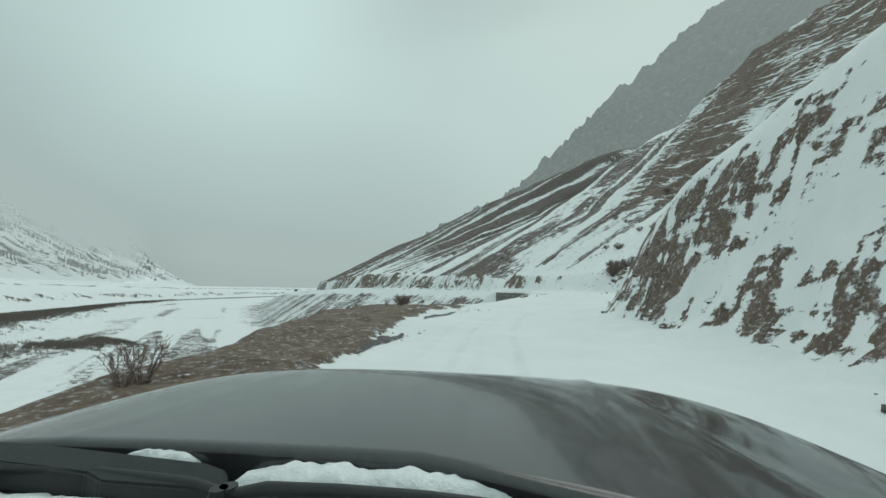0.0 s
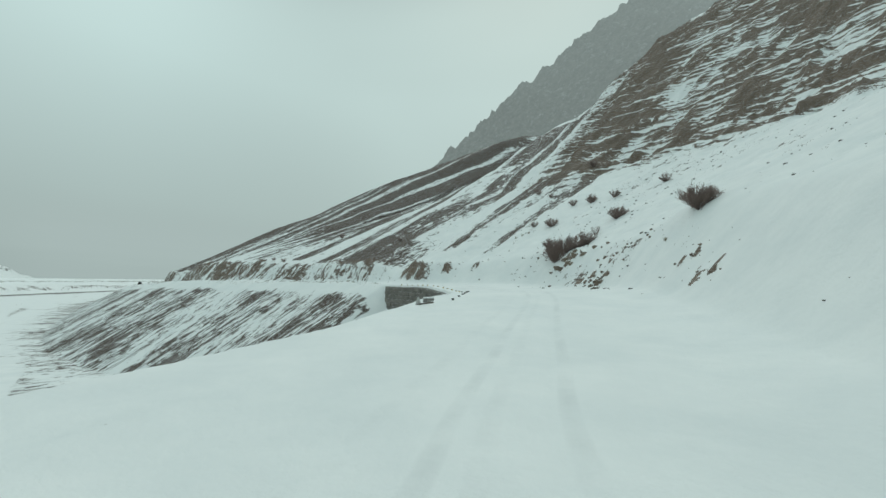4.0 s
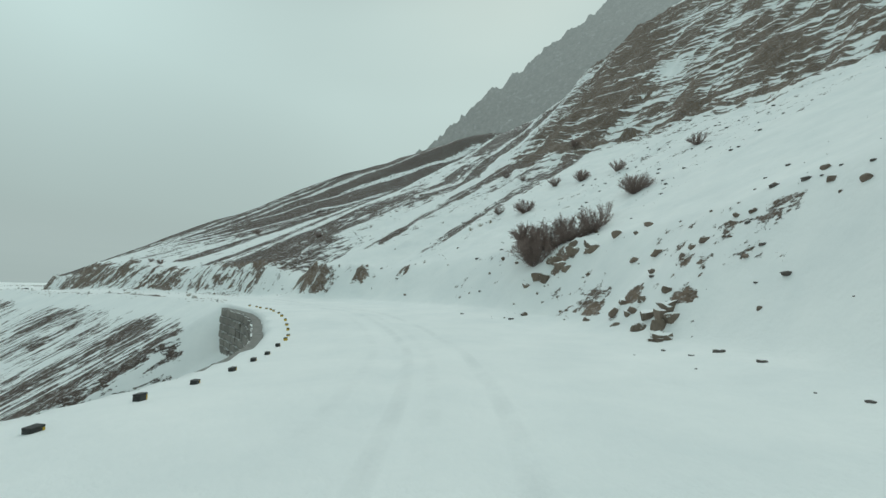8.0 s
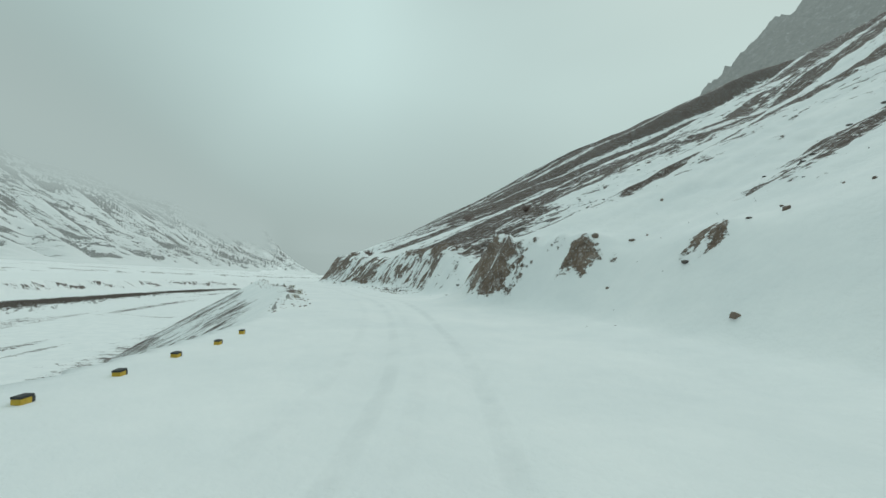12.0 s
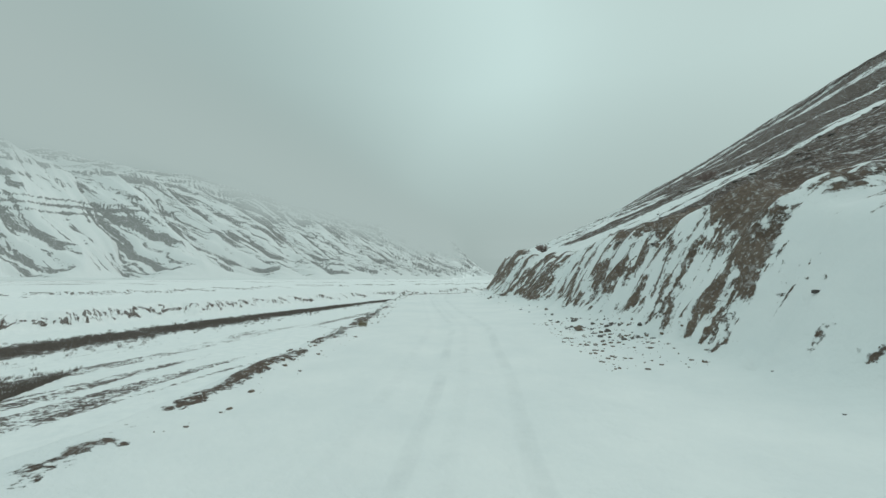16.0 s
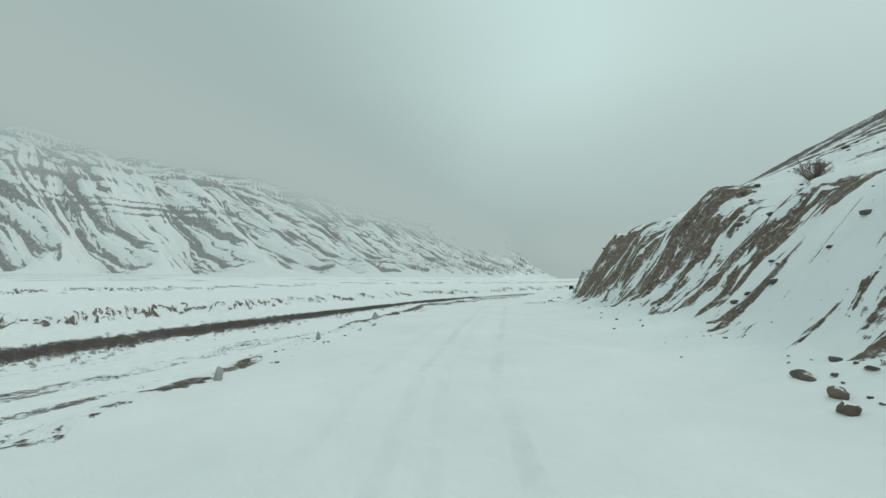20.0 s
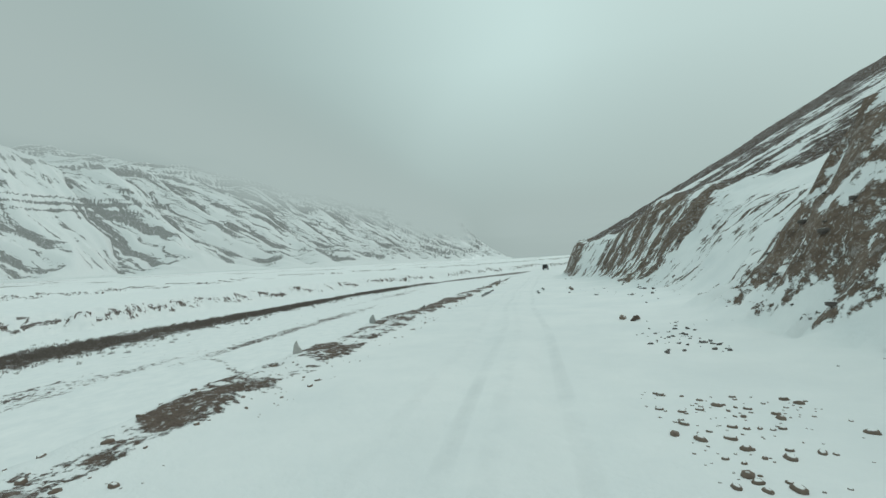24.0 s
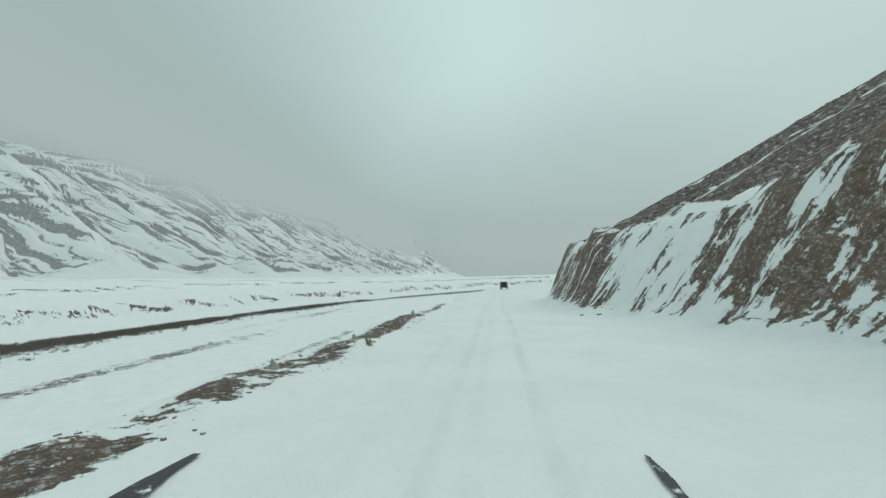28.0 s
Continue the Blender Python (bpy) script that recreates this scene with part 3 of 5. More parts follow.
def ground_z(x, y):
    """Height of the land's mesh at a place."""
    i, j = int(np.searchsorted(gx, x)) - 1, int(np.searchsorted(gy, y)) - 1
    u, v = (x - gx[i]) / (gx[i + 1] - gx[i]), (y - gy[j]) / (gy[j + 1] - gy[j])
    return float((gz[j, i] * (1 - u) + gz[j, i + 1] * u) * (1 - v) + (gz[j + 1, i] * (1 - u) + gz[j + 1, i + 1] * u) * v)


lay_s = np.where(gd < -55, gs * 0.34, gs)
ground_ob = sheet("ground", GX, GY, gz, np.clip(gb, 0, 1), M_LAND, (lay_s + 0.12 * gd, gd, gz), rocky=gr, rib=g_rib, ledge=g_ledge)
tagged(ground_ob, "snow-covered hillside, road and river plain with bare brown earth", "ground", kind="structure")

# the range across the valley: along the valley, and away from it
AXIS, AWAY = np.array([-0.5, 0.866]), np.array([-0.866, -0.5])
ra = np.r_[np.arange(-500, 350, 12.0), np.arange(350, 2000, 3.6), np.arange(2000, 3000, 8.0), np.arange(3000, 4900, 16.0)]
rb = np.r_[np.arange(-70, 520, 4.2), np.arange(520, 1100, 14.0)]
RA, RB = np.meshgrid(ra, rb)
# the foot of the range draws nearer down the valley, and the valley bends away far off
foot_at = np.interp(RA, (-500, 700, 950, 1250, 1600, 2200, 5000), (1120, 1090, 1010, 850, 740, 660, 640)) + 60 * (fbm(RA * 0.004, RA * 0 + 2, 2, 251) - 0.5)
RC = RB + foot_at - 0.000045 * np.maximum(RA - 1900, 0) ** 2
RX, RY = AXIS[0] * RA + AWAY[0] * RC, AXIS[1] * RA + AWAY[1] * RC
up = np.maximum(RB, 0)


def comb(phase):
    """Saw teeth: 0 on a crest and 1 in the gully between, and which flank of the crest it is."""
    f = phase - np.floor(phase)
    return 1 - abs(2 * f - 1), f


bend = fbm(RA * 0.0035, RB * 0.0035, 3, 201) - 0.5
jag = fbm(RA * 0.016, RB * 0.016, 4, 203) - 0.5
# spurs that run down to the valley, side ribs that leave them aslant, and small ribs on those
lean = RA + np.interp(RA, (700, 1100, 1500, 2500), (-0.10, 0.05, 0.36, 0.5)) * RB + 250 * bend
spur, spur_f = comb(lean / 245)
# lobes between the spurs end at different heights above the fan
index = np.floor(lean / 245 + 0.5)
lobe = lattice(index, index * 0 + 3, 17)
skew = np.interp(RA, (700, 1100, 1500, 2500), (0.25, 0.42, 0.75, 0.9))
rib, rib_f = comb((RA + skew * RB + 200 * bend + 26 * jag) / 66)
small, small_f = comb((RA + (skew - 0.22) * RB + 160 * bend + 20 * jag) / 29)
rise = 0.62 * step(0, 1, (up - 15) / 560) + 0.38 * np.clip((up - 15) / 560, 0, 1.6)
deep = step(15, 160, up) * (1 - 0.35 * step(380, 560, up))
rz = 18 + 0.07 * up + (405 + 60 * (lobe - 0.5)) * rise - deep * (84 * spur + 24 * rib * step(0.0, 0.4, spur) + 9 * small + 16 * jag)
rz = rz + 70 * step(250, 520, up) * (fbm(RA * 0.0045, RB * 0.003, 4, 207) - 0.5)
rz = rz + 24 * step(-10, 90, up) * (1 - spur) * (1 - step(90, 260, up))
# beds of rock that crop out high up
bed = ridged(rz * 0.045 + 0.9 * bend, RA * 0.002, 2, 211)
beds = np.exp(-(((RA - 1010) / 230) ** 2)) * step(230, 300, up) + 0.35 * step(300, 420, up)
# one flank of each crest is bare rock, its dark colour also painting in shading
fan = step(40, 95, up + 40 * jag)
change = step(0.36, 0.62, fbm(RA * 0.006, RB * 0.006, 3, 215))
side = step(0.49, 0.53, spur_f) * (1 - step(0.55, 0.68, spur_f + 0.3 * jag))
flank = step(0.47, 0.53, rib_f) * (1 - step(0.56, 0.76, rib_f))
thin = step(0.46, 0.54, small_f) * (1 - step(0.56, 0.80, small_f))
across = np.gradient(rz, ra, axis=1)
rbare = fan * (0.09 + 0.13 * step(1300, 2000, RA) + 0.12 * step(0.35, 0.9, across) + 0.22 * side * step(30, 140, up) + 0.38 * flank * (0.35 + 0.65 * change) + 0.32 * thin * (0.3 + 0.7 * change))
rbare = rbare + fan * (0.6 * beds * np.clip(bed - 0.6, 0, 1) / 0.4 + 0.14 * jag + 0.05 * step(250, 480, up))
rbare = np.clip(rbare, 0, 0.78)
rz = np.where(RB < -20, -6 + 20 * step(-70, -20, RB), rz)
range_ob = sheet("mountain_range", RX, RY, rz, rbare, M_RANGE, (RA + skew * RB + 200 * bend, RB, rz), rocky=rz * 0, rib=fan * 0.6, ledge=0.25 * beds)
tagged(range_ob, "snow-covered mountain range with dark gullies fading into cloud", "mountain", kind="structure")

# the dim rock ridge behind the hill
ma = np.linspace(0, 1, 520)
mb = np.linspace(0, 1, 110)
MA, MB = np.meshgrid(ma, mb)
CREST = [(0.0, -90, 650, 60), (0.1, 0, 640, 112), (0.22, 87, 627, 150), (0.38, 186, 582, 236), (0.48, 252, 532, 300), (0.57, 310, 478, 345), (0.67, 366, 417, 385), (0.85, 480, 310, 500), (1.0, 660, 100, 560)]
c = np.array(CREST).T
cx, cy, cz = (1.6 * np.interp(MA, c[0], c[k]) for k in (1, 2, 3))
crag = 0.55 * fbm(MA * 28, MB * 0.5, 4, 301) + 0.45 * ridged(MA * 70, MB * 0.8, 4, 302)
mx = cx + (1 - MB) * 110
my = cy - (1 - MB) * 520
mz = (cz + 64 * (crag - 0.5)) * MB**0.9 + (74 * (ridged(MA * 26, MB * 2.5, 4, 305) - 0.6) + 42 * (fbm(MA * 40, MB * 12, 4, 306) - 0.5)) * MB * (1 - MB) * 2 - 10
mbare = np.clip(0.80 + 0.5 * (fbm(MA * 60, MB * 9, 4, 307) - 0.5), 0, 1)
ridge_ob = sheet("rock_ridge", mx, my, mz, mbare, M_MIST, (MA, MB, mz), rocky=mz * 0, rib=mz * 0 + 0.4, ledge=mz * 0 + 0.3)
tagged(ridge_ob, "steep grey rock ridge behind a painted haze sheet", "mountain", kind="structure")


# low cloud and haze painted as thin glowing sheets that the mountains fade into
M_VEIL = bpy.data.materials.new("glowing_haze_veil")
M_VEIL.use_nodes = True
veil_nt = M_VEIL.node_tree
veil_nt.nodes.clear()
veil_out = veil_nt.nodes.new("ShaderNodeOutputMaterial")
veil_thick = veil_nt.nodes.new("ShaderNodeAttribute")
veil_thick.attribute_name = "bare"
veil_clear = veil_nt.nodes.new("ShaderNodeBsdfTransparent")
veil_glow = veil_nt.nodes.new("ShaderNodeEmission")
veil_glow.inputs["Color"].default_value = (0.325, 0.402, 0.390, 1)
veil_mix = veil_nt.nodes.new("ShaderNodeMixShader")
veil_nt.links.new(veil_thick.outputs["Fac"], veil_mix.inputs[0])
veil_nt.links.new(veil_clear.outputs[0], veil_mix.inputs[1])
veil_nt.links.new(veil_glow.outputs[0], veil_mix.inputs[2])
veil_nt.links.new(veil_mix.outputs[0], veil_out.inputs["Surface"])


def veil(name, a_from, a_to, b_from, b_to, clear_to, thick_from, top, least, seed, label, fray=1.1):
    """A glowing haze sheet standing between two places in the valley; its thickness grows with height and frays at all
    ends.
    """
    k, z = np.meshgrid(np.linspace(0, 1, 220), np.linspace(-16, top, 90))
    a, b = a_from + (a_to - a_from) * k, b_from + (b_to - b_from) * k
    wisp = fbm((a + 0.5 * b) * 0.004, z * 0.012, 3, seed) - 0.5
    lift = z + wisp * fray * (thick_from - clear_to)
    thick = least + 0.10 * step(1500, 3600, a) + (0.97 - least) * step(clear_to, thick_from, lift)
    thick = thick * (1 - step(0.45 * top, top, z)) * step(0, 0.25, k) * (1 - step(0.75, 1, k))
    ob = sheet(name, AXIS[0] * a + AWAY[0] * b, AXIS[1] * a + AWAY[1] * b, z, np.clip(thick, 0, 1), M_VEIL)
    ob.visible_shadow = False
    return tagged(ob, label, "cloud", kind="structure")


veil("backdrop_cloud", -1500, 4600, 640, 500, 130, 230, 620, 0.34, 801, "glowing sheet painting low cloud and haze over the mountain range")
veil("backdrop_mist", 2300, 2600, 420, -1400, 10, 230, 420, 0.50, 805, "glowing sheet painting pale mist at the far end of the valley")


# haze before the rock ridge, painted by a glowing sheet
veil("backdrop_haze", 700, -300, -60, -940, 200, 700, 1000, 0.36, 811, "glowing sheet painting haze over the rock ridge", 0.25)


# ---------------------------------------------------------------- materials of the things
def stone_material(name, dark, light, snow_from):
    """Stone with snow lying on what faces up."""
    m, nt, sh = material(name)
    geo = nt.nodes.new("ShaderNodeNewGeometry")
    sep = nt.nodes.new("ShaderNodeSeparateXYZ")
    nt.links.new(geo.outputs["Normal"], sep.inputs[0])
    info = nt.nodes.new("ShaderNodeObjectInfo")
    fine = noise_out(nt, 7.0, 6, 0.7, geo.outputs["Position"])
    tone = mathn(nt, "ADD", mathn(nt, "MULTIPLY", fine, 0.7), mathn(nt, "MULTIPLY", info.outputs["Random"], 0.3))
    stone = ramp(nt, tone, [(0.25, dark), (0.7, light)])
    lie = mathn(nt, "ADD", sep.outputs["Z"], mathn(nt, "MULTIPLY", mathn(nt, "SUBTRACT", noise_out(nt, 3.0, 4, 0.6, geo.outputs["Position"]), 0.5), 1.2))
    mask = nt.nodes.new("ShaderNodeMapRange")
    mask.interpolation_type = "SMOOTHSTEP"
    mask.inputs["From Min"].default_value, mask.inputs["From Max"].default_value = snow_from, snow_from + 0.12
    nt.links.new(lie, mask.inputs["Value"])
    nt.links.new(mix(nt, mask.outputs[0], stone, SNOW), sh.inputs["Base Color"])
    sh.inputs["Roughness"].default_value = 0.88
    bump(nt, sh, fine, 0.6, 0.04)
    return m


def plain_material(name, dark, light, scale, rough=0.8, metal=0.0, coat=0.0):
    m, nt, sh = material(name)
    fac = noise_out(nt, scale, 5, 0.65)
    nt.links.new(ramp(nt, fac, [(0.3, dark), (0.7, light)]), sh.inputs["Base Color"])
    sh.inputs["Roughness"].default_value, sh.inputs["Metallic"].default_value = rough, metal
    sh.inputs["Coat Weight"].default_value = coat
    sh.inputs["Coat Roughness"].default_value = 0.06
    bump(nt, sh, fac, 0.15, 0.01)
    return m


M_ROCK = stone_material("brown_rock", (0.085, 0.062, 0.05), (0.23, 0.172, 0.135), 0.82)
M_GREY = stone_material("grey_rock", (0.06, 0.05, 0.046), (0.17, 0.145, 0.132), 0.85)
M_PALE = stone_material("pale_boundary_stone", (0.30, 0.30, 0.29), (0.48, 0.48, 0.46), 0.9)
M_WALL = stone_material("wall_stone", (0.12, 0.11, 0.10), (0.26, 0.24, 0.215), 0.75)
M_MORTAR = plain_material("wall_mortar", (0.16, 0.155, 0.145), (0.26, 0.25, 0.235), 4.0, 0.95)
M_TWIG = plain_material("bare_twig", (0.17, 0.122, 0.108), (0.33, 0.25, 0.225), 9.0, 0.9)
M_SCRUB = plain_material("withered_scrub", (0.085, 0.07, 0.06), (0.19, 0.16, 0.14), 3.0, 0.9)
M_STEM = plain_material("shrub_stem", (0.12, 0.092, 0.084), (0.24, 0.19, 0.172), 6.0, 0.9)
M_GRASS = plain_material("dry_grass", (0.17, 0.14, 0.085), (0.33, 0.28, 0.18), 12.0, 0.9)
M_YELLOW = plain_material("yellow_paint", (0.42, 0.27, 0.02), (0.62, 0.42, 0.05), 8.0, 0.7)
M_BLACK = plain_material("black_paint", (0.02, 0.02, 0.02), (0.05, 0.05, 0.048), 8.0, 0.7)
M_ASPHALT, tar_nt, tar_sh = material("wet_asphalt")
tar = ramp(tar_nt, noise_out(tar_nt, 14.0, 5, 0.65), [(0.3, (0.028, 0.028, 0.029)), (0.7, (0.07, 0.069, 0.067))])
# slush left on it in patches
slush = ramp(tar_nt, noise_out(tar_nt, 2.6, 7, 0.72), [(0.57, (0, 0, 0)), (0.62, (0.9, 0.9, 0.9))])
tar_nt.links.new(mix(tar_nt, slush, tar, SNOW), tar_sh.inputs["Base Color"])
tar_sh.inputs["Roughness"].default_value = 0.6
M_WOOD = plain_material("weathered_wood", (0.09, 0.075, 0.06), (0.18, 0.155, 0.13), 6.0, 0.85)
M_PAINT, paint_nt, paint_sh = material("wet_grey_car_paint")
paint_geo = paint_nt.nodes.new("ShaderNodeTexCoord")
paint_map = paint_nt.nodes.new("ShaderNodeMapping")
paint_map.inputs["Scale"].default_value = (2.6, 1.0, 1.0)
paint_map.inputs["Rotation"].default_value = (0, 0, radians(32))
paint_nt.links.new(paint_geo.outputs["Object"], paint_map.inputs["Vector"])
paint_wet = noise_out(paint_nt, 5.0, 6, 0.68, paint_map.outputs[0])
paint_drop = noise_out(paint_nt, 90.0, 3, 0.6)
paint_nt.links.new(ramp(paint_nt, paint_wet, [(0.42, (0.036, 0.037, 0.039)), (0.56, (0.030, 0.030, 0.031)), (0.66, (0.040, 0.040, 0.040))]), paint_sh.inputs["Base Color"])
paint_nt.links.new(ramp(paint_nt, paint_wet, [(0.44, (0.24, 0.24, 0.24)), (0.58, (0.13, 0.13, 0.13)), (0.70, (0.26, 0.26, 0.26))]), paint_sh.inputs["Roughness"])
paint_sh.inputs["Coat Weight"].default_value, paint_sh.inputs["Coat Roughness"].default_value = 0.5, 0.06
bump(paint_nt, paint_sh, paint_drop, 0.05, 0.002)
M_PLASTIC = plain_material("black_plastic", (0.012, 0.013, 0.013), (0.024, 0.025, 0.025), 30.0, 0.45)
M_RUBBER = plain_material("tyre_rubber", (0.012, 0.012, 0.012), (0.025, 0.025, 0.025), 20.0, 0.85)
M_STEEL = plain_material("wheel_metal", (0.30, 0.30, 0.30), (0.42, 0.42, 0.42), 10.0, 0.4, 0.9)
M_DARK_CAR = plain_material("dark_body_paint", (0.025, 0.028, 0.03), (0.045, 0.048, 0.05), 1.5, 0.4, 0.1, 0.6)
M_GLASS = plain_material("dark_car_window", (0.02, 0.022, 0.024), (0.03, 0.032, 0.034), 1.0, 0.12)
M_LAMP = plain_material("red_lamp_lens", (0.22, 0.015, 0.012), (0.30, 0.02, 0.016), 10.0, 0.3)
M_FLAKES, snow_nt, snow_sh = material("loose_snow")
snow_fac = noise_out(snow_nt, 24.0, 5, 0.65)
snow_nt.links.new(ramp(snow_nt, snow_fac, [(0.3, (0.74, 0.76, 0.77)), (0.65, (0.88, 0.89, 0.89))]), snow_sh.inputs["Base Color"])
snow_sh.inputs["Roughness"].default_value = 0.9
bump(snow_nt, snow_sh, snow_fac, 0.7, 0.02)


# ---------------------------------------------------------------- building helpers
def mesh_of(name, bm, mat, smooth=False):
    me = bpy.data.meshes.new(name)
    bm.to_mesh(me)
    bm.free()
    if smooth:
        me.polygons.foreach_set("use_smooth", np.ones(len(me.polygons), bool))
    me.materials.append(mat)
    return me


def part(name, bm, mat, parent, label="", smooth=False):
    """One mesh object under a thing or under a part."""
    ob = new(name, bm if isinstance(bm, bpy.types.Mesh) else mesh_of(name, bm, mat, smooth))
    ob.parent = parent
    if label:
        tagged(ob, label)
    return ob


def block(size, at=(0, 0, 0), bevel=0.0, segments=2):
    bm = bmesh.new()
    bmesh.ops.create_cube(bm, size=1, matrix=Matrix.Translation(at) @ Matrix.Diagonal((*size, 1)))
    if bevel:
        bmesh.ops.bevel(bm, geom=bm.edges[:], offset=bevel, segments=segments, affect="EDGES", profile=0.6)
    return bm


def merged(*parts):
    """Several bmeshes as one."""
    out = bmesh.new()
    for p in parts:
        me = bpy.data.meshes.new("joint")
        p.to_mesh(me)
        p.free()
        out.from_mesh(me)
        bpy.data.meshes.remove(me)
    return out


def tube(points, radii, sides=6):
    """A tapered tube along points."""
    bm = bmesh.new()
    rings = []
    pts = [Vector(p) for p in points]
    for k, p in enumerate(pts):
        way = (pts[min(k + 1, len(pts) - 1)] - pts[max(k - 1, 0)]).normalized()
        side = way.orthogonal().normalized()
        up = way.cross(side)
        rings.append([bm.verts.new(p + radii[k] * (math.cos(a) * side + math.sin(a) * up)) for a in (2 * math.pi * n / sides for n in range(sides))])
    for a, b in zip(rings, rings[1:]):
        for n in range(sides):
            bm.faces.new((a[n], a[(n + 1) % sides], b[(n + 1) % sides], b[n]))
    bm.faces.new(rings[0][::-1])
    bm.faces.new(rings[-1])
    return bm


def on_road(s, d):
    """The place at s along the road and d to its right."""
    x, y = np.interp(s, LINE_S, LINE[:, 0]), np.interp(s, LINE_S, LINE[:, 1])
    k = int(np.clip(round(s + S_ZERO), 0, len(LINE) - 1))
    return float(x + d * LINE_DIR[k, 1]), float(y - d * LINE_DIR[k, 0])


def heading(s):
    """The road's direction at s, in degrees from +y to the left."""
    k = int(np.clip(round(s + S_ZERO), 0, len(LINE) - 1))
    return math.degrees(math.atan2(-LINE_DIR[k, 0], LINE_DIR[k, 1]))


# ---------------------------------------------------------------- retaining wall on the bend
WALL_FROM, WALL_TO, WALL_OFF, WALL_HIGH = 61.0, 93.0, -6.42, 3.3
wall_s = np.arange(WALL_FROM, WALL_TO + 0.01, 1.0)
wall_xy = [on_road(s, WALL_OFF) for s in wall_s]
wall_in = [on_road(s, WALL_OFF + 0.42) for s in wall_s]
wall_top = [ground_z(*on_road(s, -5.5)) - 0.22 for s in wall_s]
bm = bmesh.new()
ends = []
for (ox, oy), (ix, iy), zt in zip(wall_xy, wall_in, wall_top):
    ends.append([bm.verts.new(p) for p in ((ox, oy, zt - WALL_HIGH - 0.6), (ox, oy, zt), (ix, iy, zt), (ix, iy, zt - WALL_HIGH - 0.6))])
for a, b in zip(ends, ends[1:]):
    for n in range(4):
        bm.faces.new((a[n], b[n], b[(n + 1) % 4], a[(n + 1) % 4]))
bm.faces.new(ends[0])
bm.faces.new(ends[-1][::-1])
bmesh.ops.recalc_face_normals(bm, faces=bm.faces[:])
retaining_wall = new("retaining_wall", mesh_of("retaining_wall", bm, M_MORTAR))
tagged(retaining_wall, "curved stone retaining wall below the snowy road bend", "wall", kind="structure")


def rough_stone(seed, size):
    rnd = random.Random(seed)
    b = block(size, bevel=min(size) * 0.18, segments=1)
    for v in b.verts:
        v.co += Vector((rnd.uniform(-1, 1) * 0.03, rnd.uniform(-1, 1) * 0.03, rnd.uniform(-1, 1) * 0.03))
    return b


WALL_STONES = [mesh_of("wall_stone", rough_stone(40 + k, (0.62 + 0.05 * k, 0.16, 0.46)), M_WALL) for k in range(5)]
rnd = random.Random(11)
for row in range(6):
    s = WALL_FROM + 0.2 + 0.3 * (row % 2)
    while s < WALL_TO - 0.4:
        x, y = on_road(s, WALL_OFF - rnd.uniform(0.0, 0.05))
        zt = float(np.interp(s, wall_s, wall_top))
        st = part("stone", rnd.choice(WALL_STONES), None, retaining_wall)
        turn = heading(s) + 90 + rnd.uniform(-2, 2)
        st.matrix_basis = pose(x, y, zt - 0.3 - row * 0.53 + rnd.uniform(-0.03, 0.03), 0, rnd.uniform(-4, 4), turn) @ Matrix.Diagonal((rnd.uniform(0.85, 1.05), 1, rnd.uniform(0.9, 1.08), 1))
        s += rnd.uniform(0.66, 0.74)

# ---------------------------------------------------------------- painted marker blocks along the wall
marker = new("marker_block")
part("body", block((0.16, 0.12, 0.13), (0, 0, 0.0), 0.016), M_YELLOW, marker, "faded yellow painted concrete body")
part("cap", block((0.165, 0.125, 0.03), (0, 0, 0.078), 0.01), M_BLACK, marker, "black painted top")
part("end_band", block((0.045, 0.124, 0.128), (0.072, 0, 0.0), 0.01), M_BLACK, marker, "black painted end band")
tagged(marker, "yellow and black painted concrete marker block in the snow", "road marker", "marker blocks along the wall")
dark_marker = new("marker_block")
part("body", block((0.16, 0.12, 0.13), (0, 0, 0.0), 0.016), M_BLACK, dark_marker, "black painted concrete body")
part("cap", block((0.165, 0.125, 0.03), (0, 0, 0.078), 0.01), M_BLACK, dark_marker, "black painted top")
part("end_band", block((0.035, 0.124, 0.128), (0.066, 0, 0.0), 0.01), M_YELLOW, dark_marker, "faded yellow painted end band")
tagged(dark_marker, "black concrete marker block with a yellow end in the snow", "road marker", "marker blocks along the wall")
rnd = random.Random(5)
marker_s = 51.6
first = dark_first = True
while marker_s < 91.2:
    x, y = on_road(marker_s, -5.0 + rnd.uniform(-0.05, 0.05))
    m = pose(x, y, ground_z(x, y) + 0.005 + rnd.uniform(-0.025, 0.02), rnd.uniform(-4, 4), rnd.uniform(-3, 3), heading(marker_s) + 90 + rnd.uniform(-6, 6))
    if marker_s < 71:
        if dark_first:
            dark_marker.matrix_basis, dark_first = m, False
        else:
            copy_thing(dark_marker, m)
    elif first:
        marker.matrix_basis, first = m, False
    else:
        copy_thing(marker, m)
    marker_s += 1.62

# fallen posts lying by the blocks
for s, d, long, turn in ((70.5, -6.3, 1.5, 30), (75.5, -6.4, 1.3, 20), (49.0, -6.0, 1.6, 60)):
    x, y = on_road(s, d)
    post = new("fallen_post", mesh_of("fallen_post", tube([(-long / 2, 0, 0.05), (0, 0.02, 0.06), (long / 2, 0, 0.03)], [0.045, 0.05, 0.04]), M_WOOD, True))
    post.matrix_basis = pose(x, y, ground_z(x, y) + 0.03, 0, 8, heading(s) + 90 + turn)
    tagged(post, "weathered wooden post lying in the snow", "post", "fallen posts")

